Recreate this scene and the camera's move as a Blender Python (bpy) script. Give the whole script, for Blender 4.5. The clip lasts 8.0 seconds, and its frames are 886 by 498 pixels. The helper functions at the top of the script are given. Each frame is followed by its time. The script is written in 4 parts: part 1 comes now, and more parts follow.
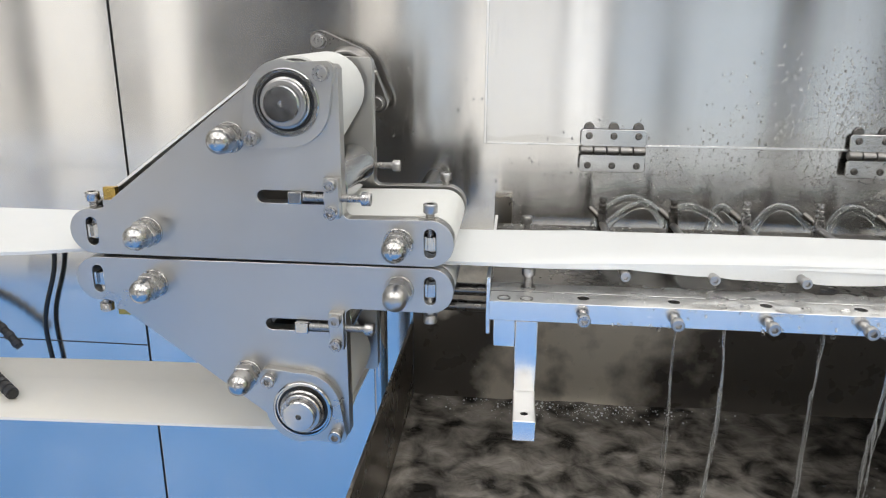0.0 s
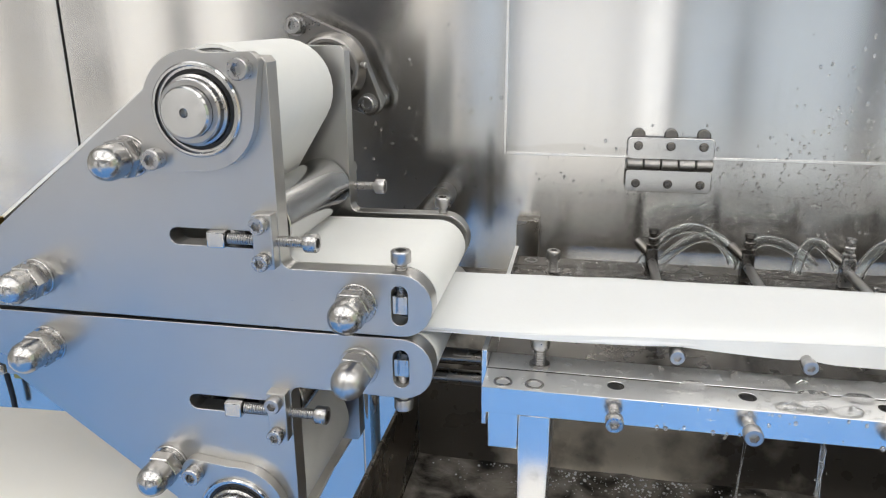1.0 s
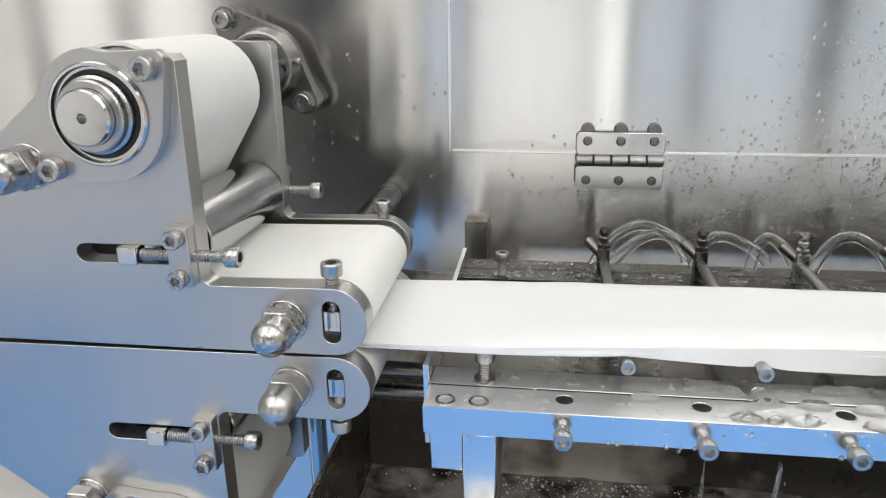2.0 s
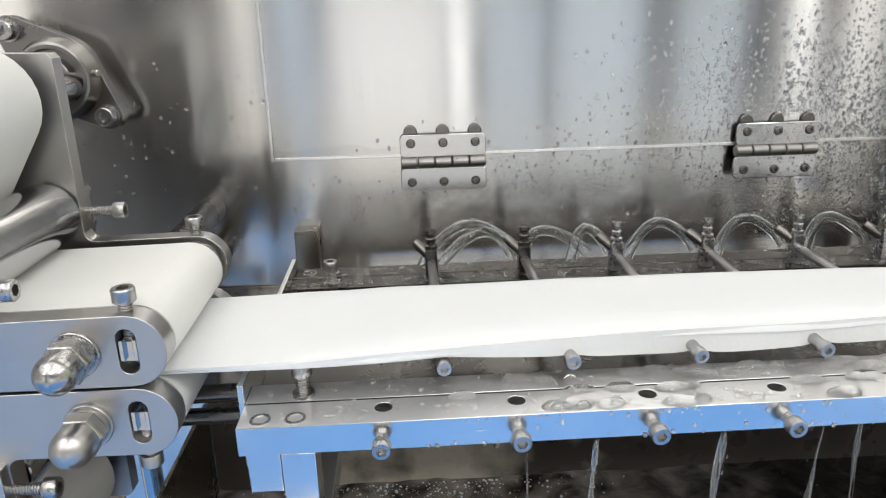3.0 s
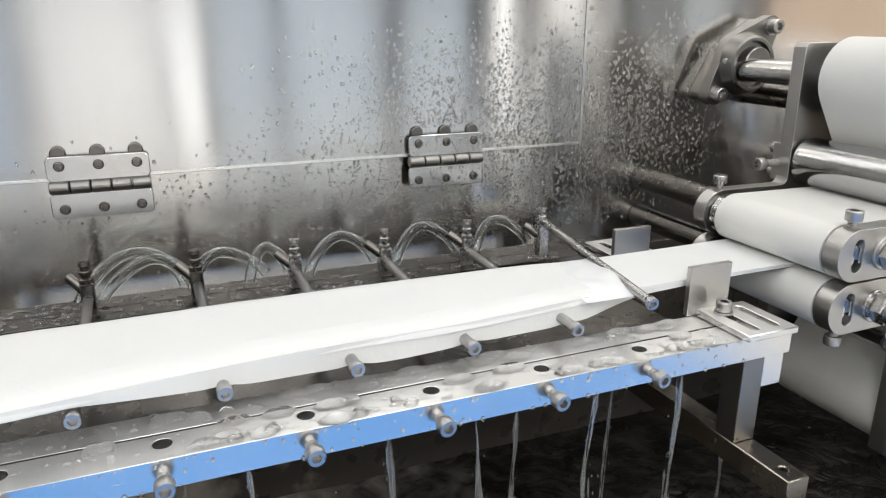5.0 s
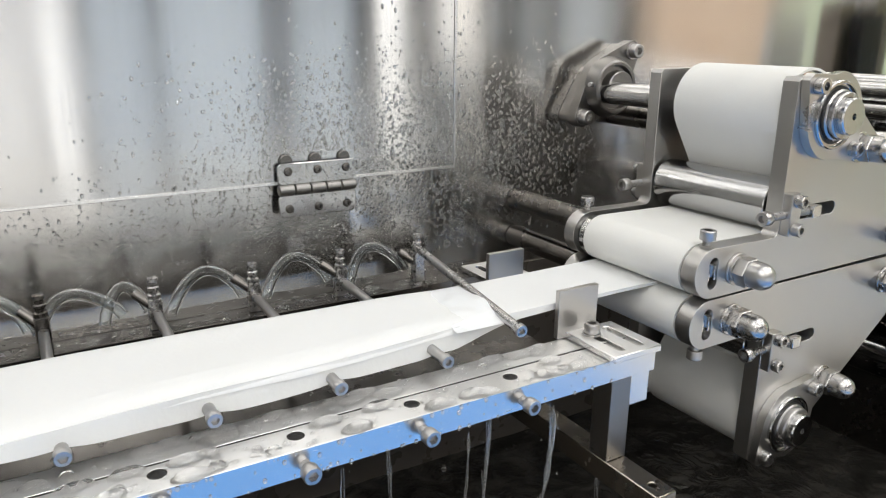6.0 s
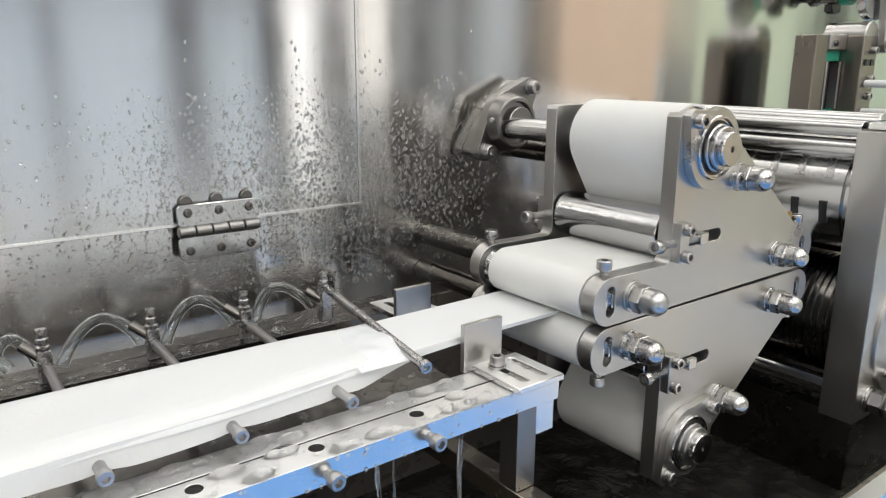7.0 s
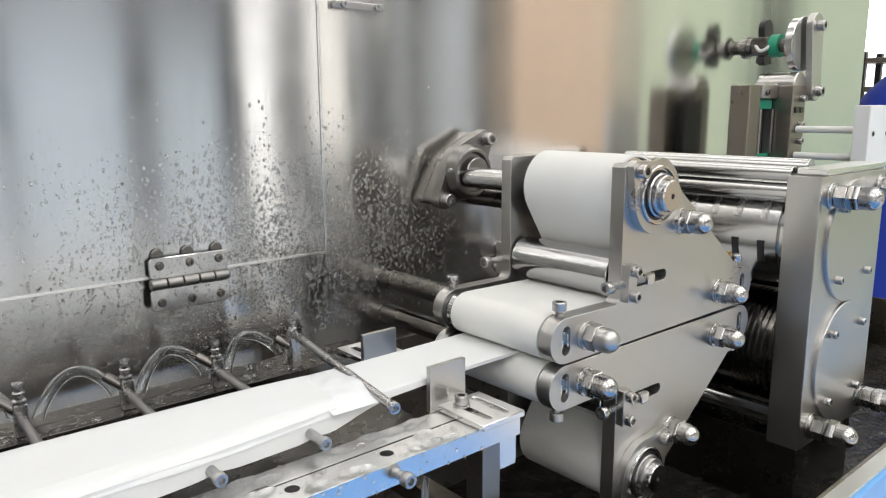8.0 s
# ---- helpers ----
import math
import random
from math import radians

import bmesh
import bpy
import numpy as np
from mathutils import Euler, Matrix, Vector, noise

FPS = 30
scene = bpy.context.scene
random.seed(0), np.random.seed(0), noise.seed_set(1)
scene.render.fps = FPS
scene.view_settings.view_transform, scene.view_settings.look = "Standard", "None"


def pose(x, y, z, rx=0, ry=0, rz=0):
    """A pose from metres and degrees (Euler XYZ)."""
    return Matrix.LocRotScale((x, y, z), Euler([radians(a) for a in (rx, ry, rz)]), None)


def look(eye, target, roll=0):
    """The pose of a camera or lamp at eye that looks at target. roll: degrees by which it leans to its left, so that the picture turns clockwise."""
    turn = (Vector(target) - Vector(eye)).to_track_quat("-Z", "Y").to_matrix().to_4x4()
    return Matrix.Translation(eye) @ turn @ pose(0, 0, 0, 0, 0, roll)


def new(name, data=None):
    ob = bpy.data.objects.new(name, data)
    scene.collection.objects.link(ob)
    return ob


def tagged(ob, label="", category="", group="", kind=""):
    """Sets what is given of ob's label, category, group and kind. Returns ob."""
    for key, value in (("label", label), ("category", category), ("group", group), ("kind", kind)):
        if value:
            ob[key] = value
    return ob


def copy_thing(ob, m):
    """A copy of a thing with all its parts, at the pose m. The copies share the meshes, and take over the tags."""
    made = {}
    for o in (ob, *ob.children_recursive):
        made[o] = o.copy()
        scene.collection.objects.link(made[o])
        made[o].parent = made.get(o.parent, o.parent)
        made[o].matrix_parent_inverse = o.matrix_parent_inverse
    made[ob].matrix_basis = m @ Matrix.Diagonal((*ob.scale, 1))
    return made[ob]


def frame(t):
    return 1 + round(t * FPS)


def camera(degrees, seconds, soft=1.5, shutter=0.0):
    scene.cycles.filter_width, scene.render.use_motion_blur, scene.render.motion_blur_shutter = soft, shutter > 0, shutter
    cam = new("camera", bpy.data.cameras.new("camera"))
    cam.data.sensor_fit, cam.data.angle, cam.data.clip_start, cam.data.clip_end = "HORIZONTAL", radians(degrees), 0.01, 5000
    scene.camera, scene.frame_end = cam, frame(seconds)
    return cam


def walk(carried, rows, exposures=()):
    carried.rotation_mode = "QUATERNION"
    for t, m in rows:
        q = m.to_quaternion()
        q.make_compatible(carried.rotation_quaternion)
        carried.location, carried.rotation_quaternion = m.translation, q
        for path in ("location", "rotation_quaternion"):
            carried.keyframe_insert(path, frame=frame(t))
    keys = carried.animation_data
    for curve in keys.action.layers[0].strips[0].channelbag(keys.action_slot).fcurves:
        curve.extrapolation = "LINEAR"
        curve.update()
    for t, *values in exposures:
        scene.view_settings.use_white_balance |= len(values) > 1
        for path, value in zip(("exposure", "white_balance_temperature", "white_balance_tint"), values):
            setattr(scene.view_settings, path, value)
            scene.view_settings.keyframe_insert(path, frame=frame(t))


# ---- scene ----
cam = camera(62.5, 8.0, 1.15)
PATH = [
    (0, (0.019, -0.618, 1.227), (-0.172, 1.286, 0.644), 0.4),
    (0.5, (0.032, -0.48, 1.223), (-0.268, 1.405, 0.627), 0.2),
    (1, (0.054, -0.423, 1.219), (-0.305, 1.447, 0.609), -0.2),
    (1.2, (0.06, -0.41, 1.218), (-0.312, 1.457, 0.607), -0.5),
    (2.3, (0.07, -0.386, 1.219), (-0.109, 1.503, 0.585), -1.1),
    (2.5, (0.079, -0.385, 1.217), (-0.038, 1.511, 0.591), -1.4),
    (3, (0.104, -0.378, 1.218), (0.187, 1.519, 0.591), -1.6),
    (3.5, (0.126, -0.378, 1.22), (0.42, 1.499, 0.596), -1.3),
    (4, (0.138, -0.38, 1.22), (0.614, 1.46, 0.599), -0.3),
    (4.5, (0.155, -0.379, 1.22), (0.768, 1.421, 0.6), 0.3),
    (4.7, (0.161, -0.376, 1.217), (0.823, 1.409, 0.603), 0.2),
    (5.8, (0.189, -0.378, 1.22), (1.126, 1.296, 0.652), 0.5),
    (6, (0.195, -0.374, 1.227), (1.182, 1.271, 0.662), 0.5),
    (6.5, (0.202, -0.376, 1.233), (1.303, 1.209, 0.708), 0.4),
    (7, (0.205, -0.383, 1.234), (1.383, 1.158, 0.748), 0.3),
    (7.5, (0.197, -0.389, 1.236), (1.433, 1.122, 0.801), 0.1),
    (8, (0.181, -0.408, 1.246), (1.46, 1.083, 0.872), -0.3),
]
walk(cam, [(t, look(eye, target, roll)) for t, eye, target, roll in PATH])

# ---- world, lights, exposure ----
scene.view_settings.exposure = -0.24
world = bpy.data.worlds.new("hall_air")
scene.world = world
world.use_nodes = True
sky = world.node_tree.nodes.new("ShaderNodeTexSky")
sky.sky_type, sky.sun_disc = "NISHITA", False
sky.sun_elevation, sky.sun_rotation = radians(40), radians(200)
world.node_tree.links.new(sky.outputs[0], world.node_tree.nodes["Background"].inputs[0])
world.node_tree.nodes["Background"].inputs[1].default_value = 0.1

CEIL = 4.6
# Unseen added lamps; the y -4.6 row brightens the far floor in reflections.
HALL_LAMPS = ((-1.6, -1.15), (1.4, -1.15), (-1.6, -2.75), (1.4, -2.75), (4.3, -1.15), (4.3, -2.75), (-3.6, -4.6), (0.4, -4.6), (4.4, -4.6))
for lx, ly in HALL_LAMPS:
    lamp = bpy.data.lights.new("added_hall_lamp", "AREA")
    lamp.shape, lamp.size, lamp.size_y, lamp.energy = "RECTANGLE", 1.6, 0.5, 23 if ly > -4 else 55
    lamp.color = (1.0, 0.97, 0.92)
    lo = new("added_hall_lamp", lamp)
    lo.matrix_basis = pose(lx, ly, CEIL - 0.12)

# ---- materials ----
def mat(name):
    m = bpy.data.materials.new(name)
    m.use_nodes = True
    return m, m.node_tree.nodes, m.node_tree.links, m.node_tree.nodes["Principled BSDF"]


def ramp(n, a, b, lo, hi):
    r = n.new("ShaderNodeMapRange")
    r.inputs["From Min"].default_value, r.inputs["From Max"].default_value = a, b
    r.inputs["To Min"].default_value, r.inputs["To Max"].default_value = lo, hi
    return r


def steel(name, base=(0.6, 0.59, 0.57), rough=0.28, smear=None, grain=(1, 1, 1), scale=300.0, bump=0.02, wave=0.0, aniso=0.8, vary=0.08, fleck=0.03):
    """Steel: grain stretched along one axis, stains at a larger scale, and a slow buckle of the sheet."""
    m, n, l, p = mat(name)
    tc = n.new("ShaderNodeTexCoord")
    mp = n.new("ShaderNodeMapping")
    mp.inputs["Scale"].default_value = grain
    l.new(tc.outputs["Object"], mp.inputs[0])
    fine = n.new("ShaderNodeTexNoise")
    fine.inputs["Scale"].default_value, fine.inputs["Detail"].default_value = scale, 3
    l.new(mp.outputs[0], fine.inputs[0])
    big = n.new("ShaderNodeTexNoise")
    big.inputs["Scale"].default_value, big.inputs["Detail"].default_value = 9, 4
    l.new(tc.outputs["Object"], big.inputs[0])
    add = n.new("ShaderNodeMath")
    add.operation = "ADD"
    r1, r2 = ramp(n, 0.3, 0.7, -fleck, fleck), ramp(n, 0.3, 0.7, rough - vary, rough + vary)
    l.new(fine.outputs[0], r1.inputs[0])
    l.new(big.outputs[0], r2.inputs[0])
    l.new(r1.outputs[0], add.inputs[0])
    l.new(r2.outputs[0], add.inputs[1])
    l.new(add.outputs[0], p.inputs["Roughness"])
    mix = n.new("ShaderNodeMix")
    mix.data_type = "RGBA"
    mix.inputs["A"].default_value = (*[c * 0.86 for c in base], 1)
    mix.inputs["B"].default_value = (*[min(1, c * 1.08) for c in base], 1)
    l.new(big.outputs[0], mix.inputs["Factor"])
    l.new(mix.outputs["Result"], p.inputs["Base Color"])
    p.inputs["Metallic"].default_value = 1
    if smear:
        v = n.new("ShaderNodeCombineXYZ")
        for i in range(3):
            v.inputs[i].default_value = smear[i]
        p.inputs["Anisotropic"].default_value = aniso
        l.new(v.outputs[0], p.inputs["Tangent"])
    b = n.new("ShaderNodeBump")
    b.inputs["Strength"].default_value, b.inputs["Distance"].default_value = bump, 0.001
    l.new(fine.outputs[0], b.inputs["Height"])
    if wave:
        slow = n.new("ShaderNodeTexNoise")
        slow.inputs["Scale"].default_value, slow.inputs["Detail"].default_value = 5.0, 1
        mq = n.new("ShaderNodeMapping")
        mq.inputs["Scale"].default_value = (1.6, 1, 0.25)
        l.new(tc.outputs["Object"], mq.inputs[0])
        l.new(mq.outputs[0], slow.inputs[0])
        b2 = n.new("ShaderNodeBump")
        b2.inputs["Strength"].default_value, b2.inputs["Distance"].default_value = 1.0, wave
        l.new(slow.outputs[0], b2.inputs["Height"])
        l.new(b2.outputs[0], b.inputs["Normal"])
    l.new(b.outputs[0], p.inputs["Normal"])
    return m


def coat(name, base, rough=0.5, scale=60.0, bump=0.05, vary=0.06, metallic=0.0):
    """Paint, plastic, rubber or cloth: two scales of tone and a fine relief."""
    m, n, l, p = mat(name)
    tc = n.new("ShaderNodeTexCoord")
    fine, big = n.new("ShaderNodeTexNoise"), n.new("ShaderNodeTexNoise")
    fine.inputs["Scale"].default_value, fine.inputs["Detail"].default_value = scale, 4
    big.inputs["Scale"].default_value, big.inputs["Detail"].default_value = scale / 12, 3
    l.new(tc.outputs["Object"], fine.inputs[0])
    l.new(tc.outputs["Object"], big.inputs[0])
    mix = n.new("ShaderNodeMix")
    mix.data_type = "RGBA"
    mix.inputs["A"].default_value = (*[c * (1 - vary) for c in base], 1)
    mix.inputs["B"].default_value = (*[min(1, c * (1 + vary)) for c in base], 1)
    l.new(big.outputs[0], mix.inputs["Factor"])
    l.new(mix.outputs["Result"], p.inputs["Base Color"])
    r = ramp(n, 0.3, 0.7, rough - 0.06, rough + 0.06)
    l.new(fine.outputs[0], r.inputs[0])
    l.new(r.outputs[0], p.inputs["Roughness"])
    b = n.new("ShaderNodeBump")
    b.inputs["Strength"].default_value, b.inputs["Distance"].default_value = bump, 0.002
    l.new(fine.outputs[0], b.inputs["Height"])
    l.new(b.outputs[0], p.inputs["Normal"])
    p.inputs["Metallic"].default_value = metallic
    return m


def clear(name, ior, rough=0.0, tint=(1, 1, 1)):
    m, n, l, p = mat(name)
    p.inputs["Base Color"].default_value = (*tint, 1)
    p.inputs["Transmission Weight"].default_value = 1
    p.inputs["IOR"].default_value, p.inputs["Roughness"].default_value = ior, rough
    return m


def glow(name, colour, strength):
    m, n, l, p = mat(name)
    p.inputs["Base Color"].default_value = (*colour, 1)
    p.inputs["Emission Color"].default_value = (*colour, 1)
    p.inputs["Emission Strength"].default_value = strength
    return m


WALLSTEEL = steel("brushed_wall_steel", (0.68, 0.665, 0.64), 0.17, (0, 0, 1), (12, 1, 0.3), 30, 0.0, 0.0010, 0.95, 0.03, 0.012)
PANELSTEEL = steel("brushed_panel_steel", (0.61, 0.61, 0.605), 0.165, (0, 0, 1), (12, 1, 0.3), 30, 0.0, 0.0008, 0.95, 0.03, 0.012)


def water_stain(m):
    """A dried water line with a wavy edge, low on the sheet."""
    n, l = m.node_tree.nodes, m.node_tree.links
    p = n["Principled BSDF"]
    tc, sep, nz = n.new("ShaderNodeTexCoord"), n.new("ShaderNodeSeparateXYZ"), n.new("ShaderNodeTexNoise")
    l.new(tc.outputs["Object"], sep.inputs[0])
    nz.noise_dimensions = "1D"
    nz.inputs["Scale"].default_value, nz.inputs["Detail"].default_value = 7.0, 2
    l.new(sep.outputs["X"], nz.inputs["W"])
    edge = ramp(n, 0.35, 0.75, 0.001, 0.026)
    l.new(nz.outputs[0], edge.inputs[0])
    sub = n.new("ShaderNodeMath")
    sub.operation = "SUBTRACT"
    l.new(edge.outputs[0], sub.inputs[0])
    l.new(sep.outputs["Z"], sub.inputs[1])
    mask = ramp(n, 0.0, 0.0012, 0.0, 0.35)
    l.new(sub.outputs[0], mask.inputs[0])
    old = p.inputs["Base Color"].links[0].from_socket
    mix = n.new("ShaderNodeMix")
    mix.data_type = "RGBA"
    mix.inputs["B"].default_value = (0.48, 0.46, 0.43, 1)
    l.new(mask.outputs[0], mix.inputs["Factor"])
    l.new(old, mix.inputs["A"])
    l.new(mix.outputs["Result"], p.inputs["Base Color"])


water_stain(PANELSTEEL)
PLATE = steel("ground_plate_steel", (0.53, 0.52, 0.505), 0.34, None, (2, 2, 6), 60, 0.0, 0.0, vary=0.08, fleck=0.006)
BAR = steel("drawn_bar_steel", (0.80, 0.795, 0.785), 0.38, (0, 1, 1), (4, 60, 60), 30, 0.01, aniso=0.8, vary=0.06)


def drawn_sides(m):
    """The top of the bars is ground across; their sides are drawn and smoother."""
    n, l = m.node_tree.nodes, m.node_tree.links
    p = n["Principled BSDF"]
    tc, sep, mul = n.new("ShaderNodeTexCoord"), n.new("ShaderNodeSeparateXYZ"), n.new("ShaderNodeMath")
    l.new(tc.outputs["Normal"], sep.inputs[0])
    top, lean = ramp(n, 0.3, 0.7, 0.62, 1.0), ramp(n, 0.3, 0.7, 0.0, 0.8)
    l.new(sep.outputs["Z"], top.inputs[0])
    l.new(sep.outputs["Z"], lean.inputs[0])
    mul.operation = "MULTIPLY"
    l.new(p.inputs["Roughness"].links[0].from_socket, mul.inputs[0])
    l.new(top.outputs[0], mul.inputs[1])
    l.new(mul.outputs[0], p.inputs["Roughness"])
    l.new(lean.outputs[0], p.inputs["Anisotropic"])


drawn_sides(BAR)
CHROME = steel("polished_steel", (0.54, 0.54, 0.54), 0.15, None, (1, 1, 1), 200, 0.01, vary=0.05)
NUT = steel("satin_nut_steel", (0.5, 0.49, 0.48), 0.27, None, (1, 1, 1), 300, 0.03)
COLUMN = steel("dark_column_steel", (0.30, 0.27, 0.24), 0.34, None, (3, 3, 1), 60, 0.01)
SCREW = steel("screw_steel", (0.47, 0.46, 0.455), 0.29, None, (1, 1, 1), 400, 0.03)
DARKSTEEL = steel("dark_steel", (0.17, 0.16, 0.15), 0.26, None, (1, 1, 1), 120, 0.05, vary=0.12)
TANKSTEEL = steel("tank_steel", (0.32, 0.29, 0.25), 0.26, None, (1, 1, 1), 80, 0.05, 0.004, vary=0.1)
SCALED = coat("lit_limescaled_steel", (0.80, 0.74, 0.64), 0.3, 30, 0.5, 0.25)
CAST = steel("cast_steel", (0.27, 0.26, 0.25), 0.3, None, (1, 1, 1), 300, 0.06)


def scale_light(m):
    """Light painted on pale scale behind the first sprays, thinning both ways to dark."""
    n, l = m.node_tree.nodes, m.node_tree.links
    p = n["Principled BSDF"]
    tc, sep, nz, add, mix = (n.new("ShaderNode" + k) for k in ("TexCoord", "SeparateXYZ", "TexNoise", "Math", "Mix"))
    l.new(tc.outputs["Object"], sep.inputs[0])
    l.new(tc.outputs["Object"], nz.inputs[0])
    nz.inputs["Scale"].default_value, nz.inputs["Detail"].default_value = 12, 5
    spread = ramp(n, 0.3, 0.7, -0.12, 0.12)
    l.new(nz.outputs[0], spread.inputs[0])
    l.new(sep.outputs["X"], add.inputs[0])
    l.new(spread.outputs[0], add.inputs[1])
    far, near, thin = ramp(n, -0.66, -0.52, 0.0, 1.0), ramp(n, -0.84, -0.74, 1.0, 0.0), n.new("ShaderNodeMath")
    l.new(add.outputs[0], far.inputs[0])
    l.new(add.outputs[0], near.inputs[0])
    thin.operation = "MAXIMUM"
    l.new(far.outputs[0], thin.inputs[0])
    l.new(near.outputs[0], thin.inputs[1])
    mix.data_type = "RGBA"
    mix.inputs["B"].default_value = (0.09, 0.08, 0.07, 1)
    l.new(p.inputs["Base Color"].links[0].from_socket, mix.inputs["A"])
    l.new(thin.outputs[0], mix.inputs["Factor"])
    l.new(mix.outputs["Result"], p.inputs["Base Color"])


scale_light(SCALED)
BELT = coat("white_belt", (0.78, 0.78, 0.755), 0.5, 500, 0.06, 0.03)
WEB = coat("white_fleece_web", (0.745, 0.755, 0.755), 0.6, 300, 0.1, 0.02)
SHEET = coat("cream_sheet", (0.83, 0.79, 0.71), 0.5, 90, 0.06, 0.05)
BLACK = coat("black_rubber", (0.012, 0.012, 0.013), 0.4, 300, 0.1, 0.2)
BRASS = coat("brass", (0.5, 0.34, 0.1), 0.3, 300, 0.05, 0.1, 1.0)
BLUEPAINT = coat("light_blue_paint", (0.16, 0.42, 0.80), 0.35, 40, 0.03, 0.05)
BLUEFLOOR = coat("blue_floor_coating", (0.11, 0.35, 0.82), 0.45, 8, 0.03, 0.12)
GREYFLOOR = coat("grey_floor_coating", (0.80, 0.78, 0.74), 0.15, 6, 0.04, 0.1)
DEEPBLUE = coat("deep_blue_plastic", (0.02, 0.06, 0.5), 0.35, 40, 0.03, 0.05)
WHITEPLASTIC = coat("white_plastic", (0.8, 0.8, 0.78), 0.4, 60, 0.03, 0.03)
GREEN = coat("green_plastic", (0.02, 0.3, 0.18), 0.4, 60, 0.03, 0.1)
HALLWALL = coat("pale_hall_plaster", (0.62, 0.61, 0.58), 0.7, 6, 0.05, 0.06)
HALLGREEN = coat("pale_green_cladding", (0.74, 0.85, 0.63), 0.6, 5, 0.05, 0.08)
HALLBEIGE = coat("beige_cladding", (0.88, 0.68, 0.52), 0.6, 5, 0.05, 0.08)
HALLDARK = coat("dark_painted_post", (0.03, 0.03, 0.035), 0.5, 8, 0.05, 0.1)
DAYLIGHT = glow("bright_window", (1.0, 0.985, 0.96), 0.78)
# Glow levels picked for the bright streaks mirrored in the steel wall.
PANES = [glow("dim_window", (0.8, 0.9, 1.0), 0.24), DAYLIGHT, glow("bright_window_pane", (1.0, 0.985, 0.965), 1.0), glow("strong_window", (1.0, 0.99, 0.97), 1.8), glow("weak_window", (1.0, 0.96, 0.9), 0.4)]
HALLGREY = coat("grey_hall_plaster", (0.16, 0.16, 0.165), 0.7, 6, 0.05, 0.08)
ROOFLIGHT = glow("rooflight_pane", (1.0, 0.98, 0.95), 1.7)
HOSE = clear("clear_hose", 1.22, 0.02, (0.95, 0.97, 0.97))
DROP = clear("water_drop", 1.33, 0.0)
WALLDROP = clear("wall_water_drop", 1.33, 0.02, (0.97, 0.98, 0.98))
WALLDROP.node_tree.nodes["Principled BSDF"].inputs["Transmission Weight"].default_value = 0.98
BARDROP = clear("bar_water_drop", 1.33, 0.0)
BARDROP.node_tree.nodes["Principled BSDF"].inputs["Transmission Weight"].default_value = 0.93
STREAMY = clear("broken_water", 1.33, 0.08, (0.95, 0.97, 0.98))
STREAMY.node_tree.nodes["Principled BSDF"].inputs["Transmission Weight"].default_value = 0.9
FOAM = clear("aerated_water", 1.3, 0.3, (0.93, 0.95, 0.97))
FOAM.node_tree.nodes["Principled BSDF"].inputs["Transmission Weight"].default_value = 0.22


def water_surface_material():
    m, n, l, p = mat("tank_water")
    p.inputs["Base Color"].default_value = (0.018, 0.018, 0.017, 1)
    p.inputs["Roughness"].default_value, p.inputs["IOR"].default_value = 0.06, 1.33
    tc, a, b = n.new("ShaderNodeTexCoord"), n.new("ShaderNodeTexNoise"), n.new("ShaderNodeBump")
    a.inputs["Scale"].default_value, a.inputs["Detail"].default_value = 30, 4
    a.inputs["Distortion"].default_value = 1.5
    l.new(tc.outputs["Object"], a.inputs[0])
    b.inputs["Strength"].default_value, b.inputs["Distance"].default_value = 0.6, 0.008
    l.new(a.outputs[0], b.inputs["Height"])
    l.new(b.outputs[0], p.inputs["Normal"])
    c = n.new("ShaderNodeTexNoise")
    c.inputs["Scale"].default_value, c.inputs["Detail"].default_value, c.inputs["Distortion"].default_value = 26, 7, 0.5
    l.new(tc.outputs["Object"], c.inputs[0])
    r, sep, reach, air = ramp(n, 0.36, 0.68, 0.05, 1.0), n.new("ShaderNodeSeparateXYZ"), ramp(n, 0.22, 0.5, 1.0, 0.06), n.new("ShaderNodeMath")
    l.new(c.outputs[0], r.inputs[0])
    l.new(tc.outputs["Object"], sep.inputs[0])
    l.new(sep.outputs["X"], reach.inputs[0])
    air.operation = "MULTIPLY"
    l.new(r.outputs[0], air.inputs[0])
    l.new(reach.outputs[0], air.inputs[1])
    mix = n.new("ShaderNodeMix")
    mix.data_type = "RGBA"
    mix.inputs["A"].default_value, mix.inputs["B"].default_value = (0.008, 0.008, 0.007, 1), (0.42, 0.385, 0.345, 1)
    l.new(air.outputs[0], mix.inputs["Factor"])
    l.new(mix.outputs["Result"], p.inputs["Base Color"])
    return m


WATER = water_surface_material()

# ---- mesh helpers ----
ORIGIN = {}


def thing(name, at, label, category, group="", kind=""):
    ob = new(name)
    ob.empty_display_size = 0.02
    ob.location = at
    ORIGIN[ob.name] = Vector(at)
    return tagged(ob, label, category, group, kind)


def finish(name, bm, material, smooth=38):
    me = bpy.data.meshes.new(name)
    bmesh.ops.recalc_face_normals(bm, faces=bm.faces)
    bm.to_mesh(me)
    bm.free()
    me.materials.append(material)
    if smooth:
        me.set_sharp_from_angle(angle=radians(smooth))
        me.polygons.foreach_set("use_smooth", [max(abs(c) for c in q.normal) < 0.99995 for q in me.polygons])
    return me


